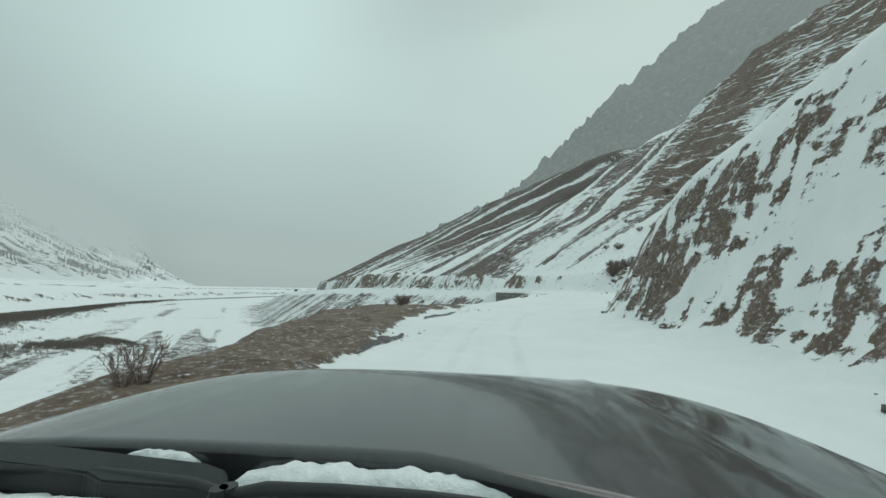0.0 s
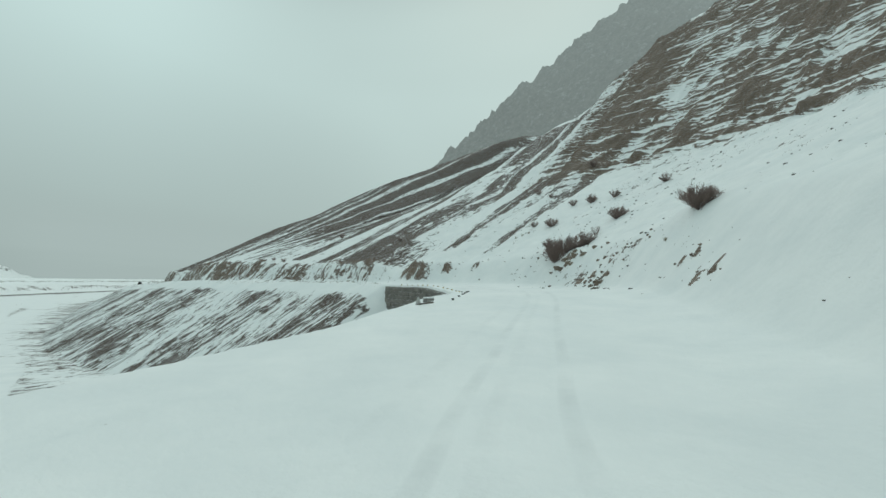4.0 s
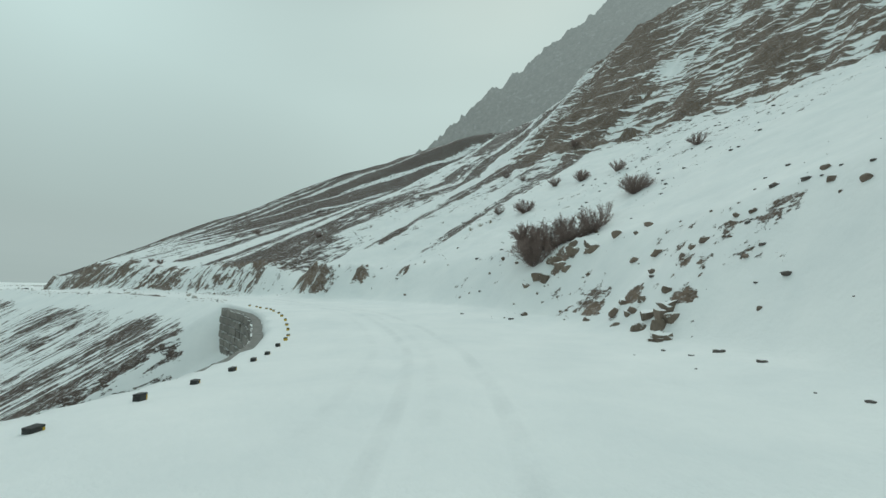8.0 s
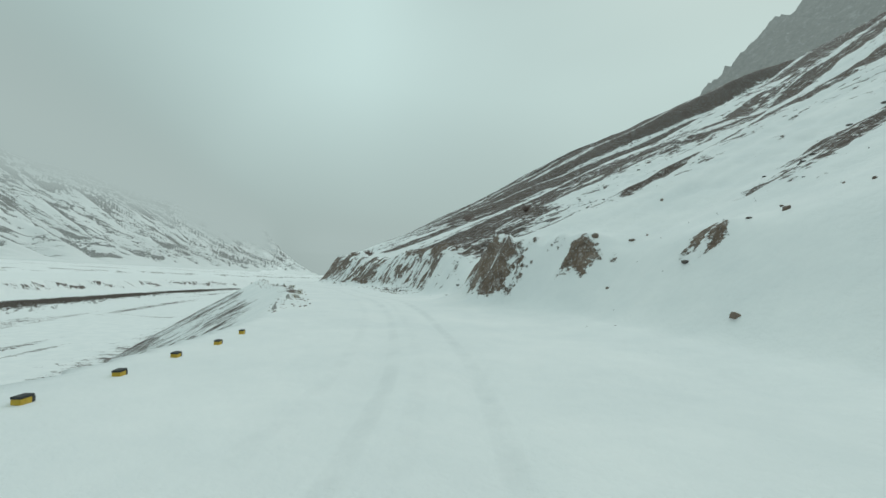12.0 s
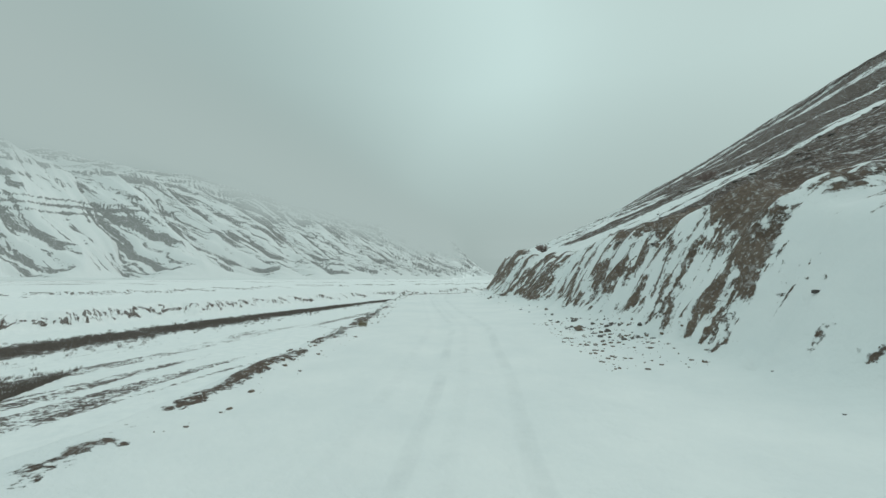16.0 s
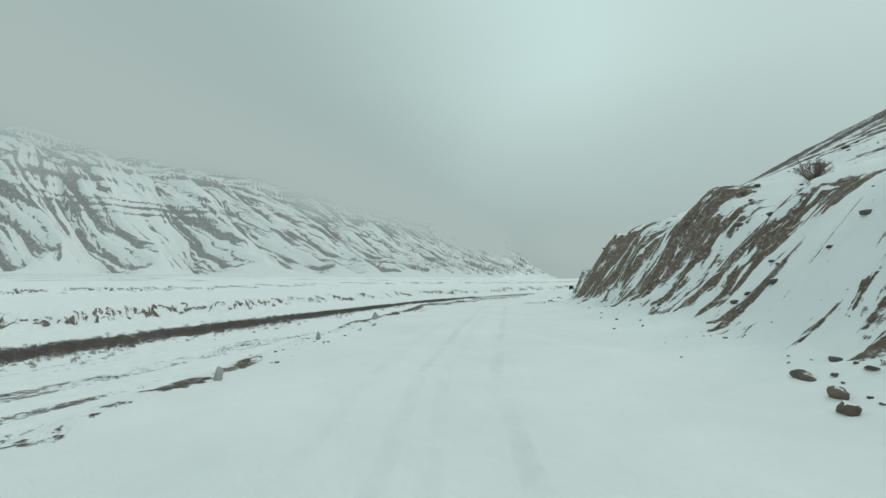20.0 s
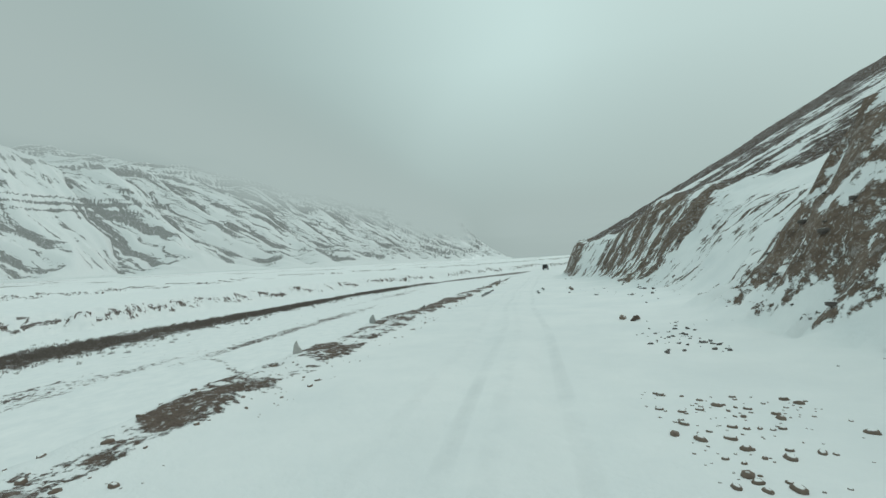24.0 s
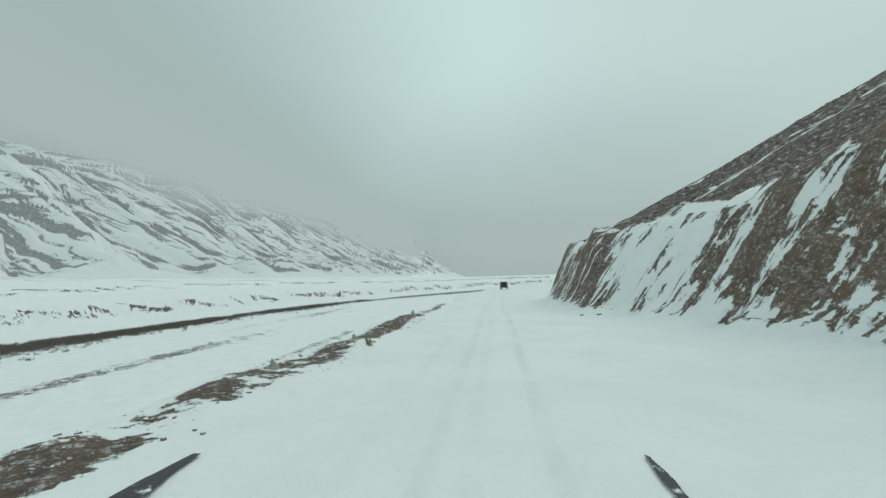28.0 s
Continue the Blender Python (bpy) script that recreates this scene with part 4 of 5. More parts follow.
# a low concrete culvert head by the road
x, y = on_road(50.8, -6.2)
culvert = new("culvert_head")
culvert.matrix_basis = pose(x, y, ground_z(x, y) - 0.25, 0, 0, heading(50.8) + 80)
part("head_wall", block((0.9, 0.28, 0.5), (0, 0, 0.16), 0.04), M_MORTAR, culvert, "grey concrete head wall")
part("snow_cover", block((0.88, 0.3, 0.09), (0, 0, 0.44), 0.07, 3), M_FLAKES, culvert, "snow lying on top", True)
tagged(culvert, "low grey concrete culvert head capped with snow", "culvert")


# ---------------------------------------------------------------- rocks
def rock_mesh(name, seed, mat, flat):
    rnd = random.Random(seed)
    b = bmesh.new()
    bmesh.ops.create_icosphere(b, subdivisions=2, radius=0.5)
    off = Vector((rnd.uniform(0, 50), rnd.uniform(0, 50), rnd.uniform(0, 50)))
    planes = [(Vector((rnd.gauss(0, 1), rnd.gauss(0, 1), rnd.gauss(0, 0.6))).normalized(), rnd.uniform(0.20, 0.37)) for _ in range(15)]
    for v in b.verts:
        p = v.co.copy()
        for n, far in planes:
            over = p.dot(n) - far
            if over > 0:
                p -= n * over
        p += p.normalized() * 0.035 * noise.noise(p * 5 + off)
        v.co = Vector((p.x, p.y * 0.85, p.z * flat))
    return mesh_of(name, b, mat)


ROCKS_BROWN = [rock_mesh("rock", 100 + k, M_ROCK, 0.72) for k in range(6)]
ROCKS_GREY = [rock_mesh("rock", 200 + k, M_GREY, 0.62) for k in range(6)]
ROCKS_PALE = [rock_mesh("rock", 300 + k, M_PALE, 1.1) for k in range(3)]
for me in ROCKS_PALE:
    # broad at the foot, narrow at the top
    for v in me.vertices:
        slim = 1.15 - 0.85 * (v.co.z + 0.4)
        v.co.x, v.co.y = v.co.x * slim, v.co.y * slim
M_SAND = stone_material("brown_sandstone", (0.10, 0.076, 0.058), (0.225, 0.174, 0.136), 0.45)


def slab_mesh(seed):
    """A squared block of sandstone with broken corners."""
    rnd = random.Random(seed)
    b = bmesh.new()
    bmesh.ops.create_cube(b, size=1, matrix=Matrix.Diagonal((1.15, 0.9, 0.85, 1)))
    bmesh.ops.subdivide_edges(b, edges=b.edges[:], cuts=2, use_grid_fill=True)
    off = rnd.uniform(0, 90)
    cuts = [(Vector((rnd.gauss(0, 1), rnd.gauss(0, 1), rnd.gauss(0, 1))).normalized(), rnd.uniform(0.36, 0.55)) for _ in range(10)]
    for v in b.verts:
        for n, far in cuts:
            over = v.co.dot(n) - far
            if over > 0:
                v.co -= n * over
        v.co += Vector((noise.noise(v.co * 2 + Vector((off, 0, 0))), noise.noise(v.co * 2 + Vector((0, off, 0))), noise.noise(v.co * 2 + Vector((0, 0, off))))) * 0.07
    bmesh.ops.recalc_face_normals(b, faces=b.faces[:])
    return mesh_of("rock", b, M_SAND)


ROCK_SLABS = [slab_mesh(900 + k) for k in range(6)]


def put_rock(meshes, x, y, size, label, group, rnd, sink=0.22):
    ob = new("rock", rnd.choice(meshes))
    z = ground_z(x, y)
    ob.matrix_basis = pose(x, y, z + size * (0.28 - sink), rnd.uniform(-14, 14), rnd.uniform(-14, 14), rnd.uniform(0, 360)) @ Matrix.Diagonal((size * rnd.uniform(0.9, 1.3), size, size * rnd.uniform(0.8, 1.1), 1))
    return tagged(ob, label, "rock", group)


# s from, s to, d from, d to, how many, least size, largest size, brown
SCATTER = [
    (50.5, 58, 7.4, 9.6, 16, 0.10, 0.40, 1),
    (64, 76, 7.2, 13, 40, 0.15, 0.75, 1),
    (74, 82, 8.5, 14, 18, 0.2, 0.9, 1),
    (84, 98, 7, 16, 14, 0.15, 0.5, 1),
    (117.5, 123.5, 3.9, 5.9, 62, 0.07, 0.36, 0),
    (124, 142, 4.2, 6.6, 16, 0.08, 0.32, 0),
    (145, 147.4, 4.9, 6.6, 12, 0.10, 0.5, 0),
    (147, 170, 4.6, 6.2, 14, 0.06, 0.22, 0),
    (189, 192, 3.2, 4.9, 54, 0.05, 0.22, 0),
    (192, 194.5, 3.6, 5.4, 10, 0.06, 0.26, 0),
    (216.5, 222.5, 4.1, 4.8, 18, 0.05, 0.18, 0),
    (197, 212, 6.0, 9.0, 12, 0.10, 0.40, 0),
]
rnd = random.Random(77)
for a, b, c, e, count, lo, hi, brown in SCATTER:
    group = "rocks on the bank" if brown else "stones beside the road"
    label = "brown angular rock half buried in snow on the bank" if brown else "dark grey stone lying in the snow beside the road"
    for _ in range(count):
        size = lo + (hi - lo) * rnd.random() ** 2.2
        put_rock(ROCKS_BROWN if brown else ROCKS_GREY, *on_road(rnd.uniform(a, b), rnd.uniform(c, e)), size, label, group, rnd)

# single larger rocks
for s, d, size in ((222.0, 4.5, 0.3), (220.6, 4.4, 0.36), (219.4, 4.3, 0.3), (218.3, 4.4, 0.4), (216.9, 4.3, 0.42), (195.4, 3.8, 0.45), (195.1, 4.2, 0.42), (194.8, 4.0, 0.3), (212.6, 3.6, 0.26), (120.4, 4.2, 0.48), (145.7, 5.0, 0.38), (146.2, 5.3, 0.36), (88.7, 7.6, 0.4), (129.6, 5.9, 0.3)):
    put_rock(ROCKS_BROWN, *on_road(s, d), size, "brown weathered rock on the snowy road edge", "stones beside the road", rnd, 0.1)
for s, d, size in (
    (77.4, 9.9, 0.7), (76.7, 10.3, 1.0), (76.1, 10.3, 1.1), (75.9, 11.0, 1.1), (75.3, 10.7, 1.1), (74.8, 11.3, 1.2), (74.3, 11.8, 1.1), (73.8, 11.5, 0.9), (76.4, 11.1, 0.9), (75.3, 11.7, 1.0), (73.2, 12.2, 0.9), (74.7, 10.5, 0.8),
    (67.8, 7.5, 0.85), (67.9, 7.9, 0.8), (67.5, 7.95, 0.8), (67.4, 7.65, 0.85), (67.45, 8.15, 0.75), (67.1, 7.9, 0.7), (67.0, 7.3, 0.75), (66.7, 7.3, 0.85), (66.5, 6.9, 0.5),
    (68.9, 8.0, 0.5), (69.6, 8.4, 0.55), (69.0, 7.5, 0.35), (68.5, 8.4, 0.45), (67.8, 8.6, 0.45),
):
    put_rock(ROCK_SLABS, *on_road(s, d), size * 0.72, "large brown sandstone block with snow on top", "sandstone blocks on the bank", rnd, 0.42)

# pale stones that mark the outer edge of the road
for s, d, size in ((49.6, -6.4, 0.62), (97.4, -5.6, 0.45), (103.7, -5.6, 0.5), (120.0, -5.1, 0.5), (127.0, -5.1, 0.55), (132.2, -5.1, 0.5), (147.4, -4.8, 0.5), (151.4, -4.8, 0.45), (157.4, -5.0, 0.5), (189.6, -6.6, 0.62), (195.6, -6.6, 0.62), (203.8, -6.4, 0.4), (228.1, -5.6, 0.5), (233.8, -5.6, 0.5), (243.0, -5.2, 0.6)):
    put_rock(ROCKS_PALE, *on_road(s, d), size * 0.8, "pale grey pointed boundary stone at the road edge", "boundary stones", rnd, 0.0)


# ---------------------------------------------------------------- shrubs and grass
def shrub_parts(seed, stems, spread, lean, fine):
    """Meshes of stems and twigs, about a metre high."""
    rnd = random.Random(seed)
    wood, thin = [[], []], [[], []]

    def limb(store, a, b, ra, rb):
        verts, faces = store
        n = len(verts)
        way = (b - a).normalized()
        side = way.orthogonal().normalized()
        up = way.cross(side)
        for p, r in ((a, ra), (b, rb)):
            for k in range(3):
                t = 2.0944 * k
                verts.append(p + r * (math.cos(t) * side + math.sin(t) * up))
        for k in range(3):
            faces.append((n + k, n + (k + 1) % 3, n + 3 + (k + 1) % 3, n + 3 + k))

    for _ in range(stems):
        az, out = rnd.uniform(0, 6.283), rnd.uniform(0.1, 1.0) ** 0.7 * spread
        way = Vector((math.cos(az) * out, math.sin(az) * out, 1.0)).normalized()
        p, r = Vector((math.cos(az) * 0.08, math.sin(az) * 0.08, -0.05)), 0.010
        for k in range(4):
            step_to = p + way * rnd.uniform(0.16, 0.30)
            limb(wood, p, step_to, r, r * 0.72)
            r *= 0.72
            for _ in range(fine + k):
                base = p.lerp(step_to, rnd.random())
                tw = (way + Vector((rnd.gauss(0, 0.55), rnd.gauss(0, 0.55), rnd.gauss(0.1, 0.45)))).normalized()
                tip = base + tw * rnd.uniform(0.08, 0.22)
                limb(thin, base, tip, 0.006, 0.003)
                for _ in range(2):
                    b2 = base.lerp(tip, rnd.uniform(0.3, 0.9))
                    t2 = (tw + Vector((rnd.gauss(0, 0.6), rnd.gauss(0, 0.6), rnd.gauss(0.1, 0.5)))).normalized()
                    limb(thin, b2, b2 + t2 * rnd.uniform(0.04, 0.11), 0.0045, 0.002)
            p = step_to
            way = (way + Vector((rnd.gauss(0, 0.22) + lean, rnd.gauss(0, 0.22), rnd.gauss(0.05, 0.15)))).normalized()
    out = []
    for store, name, mat in ((wood, "woody_base", M_STEM), (thin, "twig_crown", M_TWIG)):
        me = bpy.data.meshes.new(name)
        me.from_pydata(store[0], [], store[1])
        me.materials.append(mat)
        out.append(me)
    return out


SHRUBS = [shrub_parts(500 + k, *v) for k, v in enumerate(((34, 1.2, 0.0, 9), (26, 0.95, 0.06, 8), (44, 1.5, 0.03, 9), (14, 0.6, 0.0, 5)))]


def shrub(kind, x, y, size, label, turn, group="shrubs on the slope"):
    ob = new("shrub")
    stems, twigs = SHRUBS[kind]
    part("woody_base", stems, None, ob)
    part("twig_crown", twigs, None, ob)
    ob.matrix_basis = pose(x, y, ground_z(x, y) - 0.03, 0, 0, turn) @ Matrix.Diagonal((size * 0.86, size * 0.86, size, 1))
    return tagged(ob, label, "shrub", group)


SHRUB_AT = [
    (50.3, 112.6, 1.5, 0), (51.2, 108.4, 1.2, 1), (39.5, 93.8, 1.1, 0), (40.8, 89.8, 1.7, 2), (48.2, 94.7, 1.3, 0),
    (67.5, 115.6, 1.9, 0), (49.8, 91.3, 1.5, 2), (51.6, 87.1, 1.4, 0), (43.9, 76.8, 1.9, 2), (45.0, 78.0, 1.5, 1),
    (32.75, 74.75, 2.2, 2), (33.5, 76.3, 2.0, 0), (34.2, 78.0, 2.0, 2), (38.7, 74.6, 1.3, 3), (29.7, 50.3, 1.7, 0),
    (30.3, 51.1, 1.7, 2), (29.9, 49.8, 1.1, 1), (33.8, 74.4, 2.2, 0), (35.0, 73.6, 2.1, 2), (36.2, 72.9, 1.8, 0), (33.2, 75.6, 1.6, 2), (51.0, 92.8, 1.1, 0), (56.0, 80.4, 1.4, 0),
]
for n, (x, y, size, kind) in enumerate(SHRUB_AT):
    big = size > 1.8
    shrub(kind, x, y, size, "large bare brown shrub dusted with snow on the slope" if big else "small bare brown shrub on the snowy slope", 37 * n)
for s, d, size, kind in ((26.0, -8.4, 0.75, 1), (27.2, -8.9, 0.85, 0), (28.4, -9.2, 0.7, 1), (24.6, -8.7, 0.5, 3)):
    x, y = on_road(s, d)
    shrub(kind, x, y, size, "bare reddish shrub on the earth bank beside the road", 53 * s, "shrubs at the road edge")
for s, d, size, kind in ((5.2, -5.0, 0.6, 3), (5.6, -5.1, 0.7, 3)):
    x, y = on_road(s, d)
    shrub(kind, x, y, size, "thin leafless shrub on the embankment edge", 31 * s, "shrubs at the road edge")
for s, d, size in ((154.6, 34.5, 1.6), (151.5, 12.5, 1.1), (158.0, 13.5, 0.9), (120.5, 22.0, 1.0), (237.0, 24.0, 1.2)):
    x, y = on_road(s, d)
    shrub(0, x, y, size, "small dark bare shrub on the crest of the slope", 29 * s)


def tuft(seed):
    rnd = random.Random(seed)
    verts, faces = [], []
    for _ in range(46):
        az, out, high = rnd.uniform(0, 6.283), rnd.uniform(0, 0.5), rnd.uniform(0.18, 0.42)
        x, y = rnd.gauss(0, 0.13), rnd.gauss(0, 0.06)
        n = len(verts)
        wx, wy = 0.006 * math.sin(az), 0.006 * math.cos(az)
        tip = (x + out * high * math.cos(az), y + out * high * math.sin(az), high)
        verts += [(x - wx, y - wy, -0.03), (x + wx, y + wy, -0.03), (x + 0.4 * (tip[0] - x), y + 0.4 * (tip[1] - y) + 0.006, high * 0.55), tip]
        faces += [(n, n + 1, n + 2), (n + 1, n + 3, n + 2), (n, n + 2, n + 3)]
    me = bpy.data.meshes.new("grass_tuft")
    me.from_pydata(verts, [], faces)
    me.materials.append(M_GRASS)
    return me


TUFTS = [tuft(600 + k) for k in range(3)]
rnd = random.Random(9)
for s, d, size in ((123.0, -4.8, 0.75), (123.4, -4.9, 0.7), (122.7, -4.9, 0.6), (106.5, -5.0, 0.9), (104.5, -5.2, 0.8), (232.0, -4.4, 0.9), (90.4, 19.2, 1.2), (89.6, 20.0, 1.1), (91.0, 18.6, 1.0), (60.0, 9.5, 0.8), (33.0, 5.5, 0.8)):
    x, y = on_road(s, d)
    ob = new("grass_tuft", rnd.choice(TUFTS))
    ob.matrix_basis = pose(x, y, ground_z(x, y), 0, 0, rnd.uniform(0, 360)) @ Matrix.Diagonal((size, size, size, 1))
    tagged(ob, "dry yellow grass tuft poking out of the snow", "grass", "grass tufts")

# scrub along the river plain, and stones strewn over the slope: too many to count
def scatter_stuff(name, base, places, mat, label, category):
    """Many small copies of a base shape joined into one mesh; places are rows of x, y, z, size, turn."""
    bv = np.array([v.co[:] for v in base.verts])
    bf = [tuple(v.index for v in f.verts) for f in base.faces]
    base.free()
    tri = np.array([(f[0], f[k], f[k + 1]) for f in bf for k in range(1, len(f) - 1)])
    p = np.array(places)
    c, s = np.cos(p[:, 4])[:, None], np.sin(p[:, 4])[:, None]
    vx = (bv[:, 0] * c - bv[:, 1] * s) * p[:, 3:4] + p[:, 0:1]
    vy = (bv[:, 0] * s + bv[:, 1] * c) * p[:, 3:4] + p[:, 1:2]
    vz = bv[:, 2] * p[:, 3:4] + p[:, 2:3]
    verts = np.stack([vx, vy, vz], -1).reshape(-1, 3)
    faces = (tri[None] + (np.arange(len(p)) * len(bv))[:, None, None]).reshape(-1, 3)
    me = bpy.data.meshes.new(name)
    me.vertices.add(len(verts))
    me.vertices.foreach_set("co", verts.ravel())
    me.loops.add(faces.size)
    me.loops.foreach_set("vertex_index", faces.ravel().astype(np.int32))
    me.polygons.add(len(faces))
    me.polygons.foreach_set("loop_start", np.arange(0, faces.size, 3, dtype=np.int32))
    me.update(calc_edges=True)
    me.materials.append(mat)
    return tagged(new(name, me), label, category, kind="stuff")


def clump(seed, spikes):
    rnd = random.Random(seed)
    b = bmesh.new()
    for _ in range(spikes):
        az, out, r = rnd.uniform(0, 6.283), rnd.uniform(0.1, 0.6), 0.05
        x, y = rnd.gauss(0, 0.25), rnd.gauss(0, 0.25)
        tip = b.verts.new((x + out * math.cos(az), y + out * math.sin(az), rnd.uniform(0.3, 0.9)))
        ring = [b.verts.new((x + r * math.cos(az + k * 2.1), y + r * math.sin(az + k * 2.1), -0.1)) for k in range(3)]
        for k in range(3):
            b.faces.new((ring[k], ring[(k + 1) % 3], tip))
    b.verts.index_update()
    return b


rng = np.random.default_rng(4)
n = 15000
ss = rng.uniform(-60, 420, n)
strip_mid = 115 + 10 * (fbm(ss * 0.006, ss * 0 + 1, 2, 73) - 0.5)
half_mid = 8.0 + 18 * np.clip(fbm(ss * 0.008, ss * 0 + 4, 2, 75) - 0.35, 0, 1)
ee = strip_mid + rng.normal(0, 0.5, n) * half_mid
xs = np.interp(ss, LINE_S, LINE[:, 0]) - ee * np.interp(ss, LINE_S, LINE_DIR[:, 1])
ys = np.interp(ss, LINE_S, LINE[:, 1]) + ee * np.interp(ss, LINE_S, LINE_DIR[:, 0])
zs = ground(xs, ys)[0]
scatter_stuff("scrub", clump(1, 12), np.stack([xs, ys, zs, rng.uniform(0.4, 1.5, n), rng.uniform(0, 6.28, n)], 1), M_SCRUB, "band of low leafless scrub on the snowy river plain", "scrub")

small = bmesh.new()
bmesh.ops.create_icosphere(small, subdivisions=1, radius=0.5)
rr = random.Random(8)
for v in small.verts:
    v.co = Vector((v.co.x * rr.uniform(0.7, 1.2), v.co.y * rr.uniform(0.6, 1.0), v.co.z * rr.uniform(0.4, 0.7)))
small.verts.index_update()
n = 17000
ss = rng.uniform(-5, 262, n)
dd = rng.uniform(5, 46, n) ** 1.0
keep = vnoise(ss * 0.25, dd * 0.06, 401) > 0.5
ss, dd = ss[keep], dd[keep]
xs = np.interp(ss, LINE_S, LINE[:, 0]) + dd * np.interp(ss, LINE_S, LINE_DIR[:, 1])
ys = np.interp(ss, LINE_S, LINE[:, 1]) - dd * np.interp(ss, LINE_S, LINE_DIR[:, 0])
zs, bb = ground(xs, ys)[:2]
keep = rng.random(len(xs)) < 0.16 + 1.2 * bb
xs, ys, zs = xs[keep], ys[keep], zs[keep]
scatter_stuff("loose_stones", small, np.stack([xs, ys, zs, 0.06 + 0.40 * rng.random(len(xs)) ** 4, rng.uniform(0, 6.28, len(xs))], 1), M_GREY, "loose stones strewn over the snowy slope", "stones")

# gravel on the outer verge
small = bmesh.new()
bmesh.ops.create_icosphere(small, subdivisions=1, radius=0.5)
for v in small.verts:
    v.co = Vector((v.co.x * rr.uniform(0.7, 1.2), v.co.y * rr.uniform(0.6, 1.0), v.co.z * rr.uniform(0.5, 0.9)))
small.verts.index_update()
ss = np.r_[rng.uniform(96, 176, 900), rng.uniform(176, 246, 1500), rng.uniform(2, 30, 500), rng.uniform(183, 188, 260), rng.uniform(114, 123, 420)]
dd = np.r_[-4.3 - rng.random(900) ** 1.3 * 2.0, -4.2 - rng.random(1500) * 3.8, -2.6 - rng.random(500) * 4.5, 1.7 + rng.random(260) * 2.2, 3.0 + rng.random(420) * 3.2]
xs = np.interp(ss, LINE_S, LINE[:, 0]) + dd * np.interp(ss, LINE_S, LINE_DIR[:, 1])
ys = np.interp(ss, LINE_S, LINE[:, 1]) - dd * np.interp(ss, LINE_S, LINE_DIR[:, 0])
keep = fbm(xs * 0.4, ys * 0.4, 2, 411) > 0.45
xs, ys = xs[keep], ys[keep]
zs = np.array([ground_z(x, y) for x, y in zip(xs, ys)])
scatter_stuff("verge_gravel", small, np.stack([xs, ys, zs, 0.03 + 0.16 * rng.random(len(xs)) ** 3, rng.uniform(0, 6.28, len(xs))], 1), M_ROCK, "brown gravel and small stones on the road verge", "gravel")


# ---------------------------------------------------------------- bare asphalt showing through the snow
def asphalt_strip(s0, s1, d0, d1, seed):
    rows = np.arange(s0, s1 + 0.01, 0.1)
    b = bmesh.new()
    prev = None
    for s in rows:
        u = (s - s0) / (s1 - s0)
        w = math.sin(math.pi * min(max(u, 0.02), 0.98)) ** 0.5
        mid = d0 + (d1 - d0) * 0.5 + 0.25 * (float(vnoise(s * 0.7, 0.0, seed)) - 0.5)
        half = (d1 - d0) * 0.5 * w * (0.55 + 0.9 * (0.6 * float(vnoise(s * 1.3, 5.0, seed)) + 0.7 * float(vnoise(s * 4.7, 9.0, seed)) - 0.15))
        row = []
        for d in (mid - half, mid, mid + half):
            x, y = on_road(s, d)
            row.append(b.verts.new((x, y, ground_z(x, y) + 0.035)))
        if prev:
            for k in range(2):
                b.faces.new((prev[k], prev[k + 1], row[k + 1], row[k]))
        prev = row
    bmesh.ops.recalc_face_normals(b, faces=b.faces[:])
    ob = new("road_patch", mesh_of("road_patch", b, M_ASPHALT, True))
    return tagged(ob, "dark bare asphalt showing through the snow", "road", kind="structure")


for k, (s0, s1, d0, d1) in enumerate(((218.0, 223.8, 1.58, 1.84), (213.0, 218.2, 1.05, 1.30), (213.4, 223.4, -3.9, -3.4), (9.4, 13.8, -3.3, -3.0), (19.0, 25.0, -4.0, -3.7))):
    asphalt_strip(s0, s1, d0, d1, 700 + k)


# ---------------------------------------------------------------- the vehicle ahead
def wheel(parent, x, y, radius, width):
    w = new("wheel")
    w.parent = parent
    w.matrix_basis = pose(x, y, radius, 0, 90, 0)
    b = bmesh.new()
    bmesh.ops.create_cone(b, cap_ends=True, segments=28, radius1=radius, radius2=radius, depth=width)
    bmesh.ops.bevel(b, geom=[e for e in b.edges if len(e.link_faces) == 2 and e.calc_face_angle(0) > 1.0], offset=width * 0.2, segments=2, affect="EDGES")
    part("tyre", b, M_RUBBER, w)
    b = bmesh.new()
    bmesh.ops.create_cone(b, cap_ends=True, segments=24, radius1=radius * 0.62, radius2=radius * 0.55, depth=width * 1.04)
    part("rim", b, M_STEEL, w)
    return w


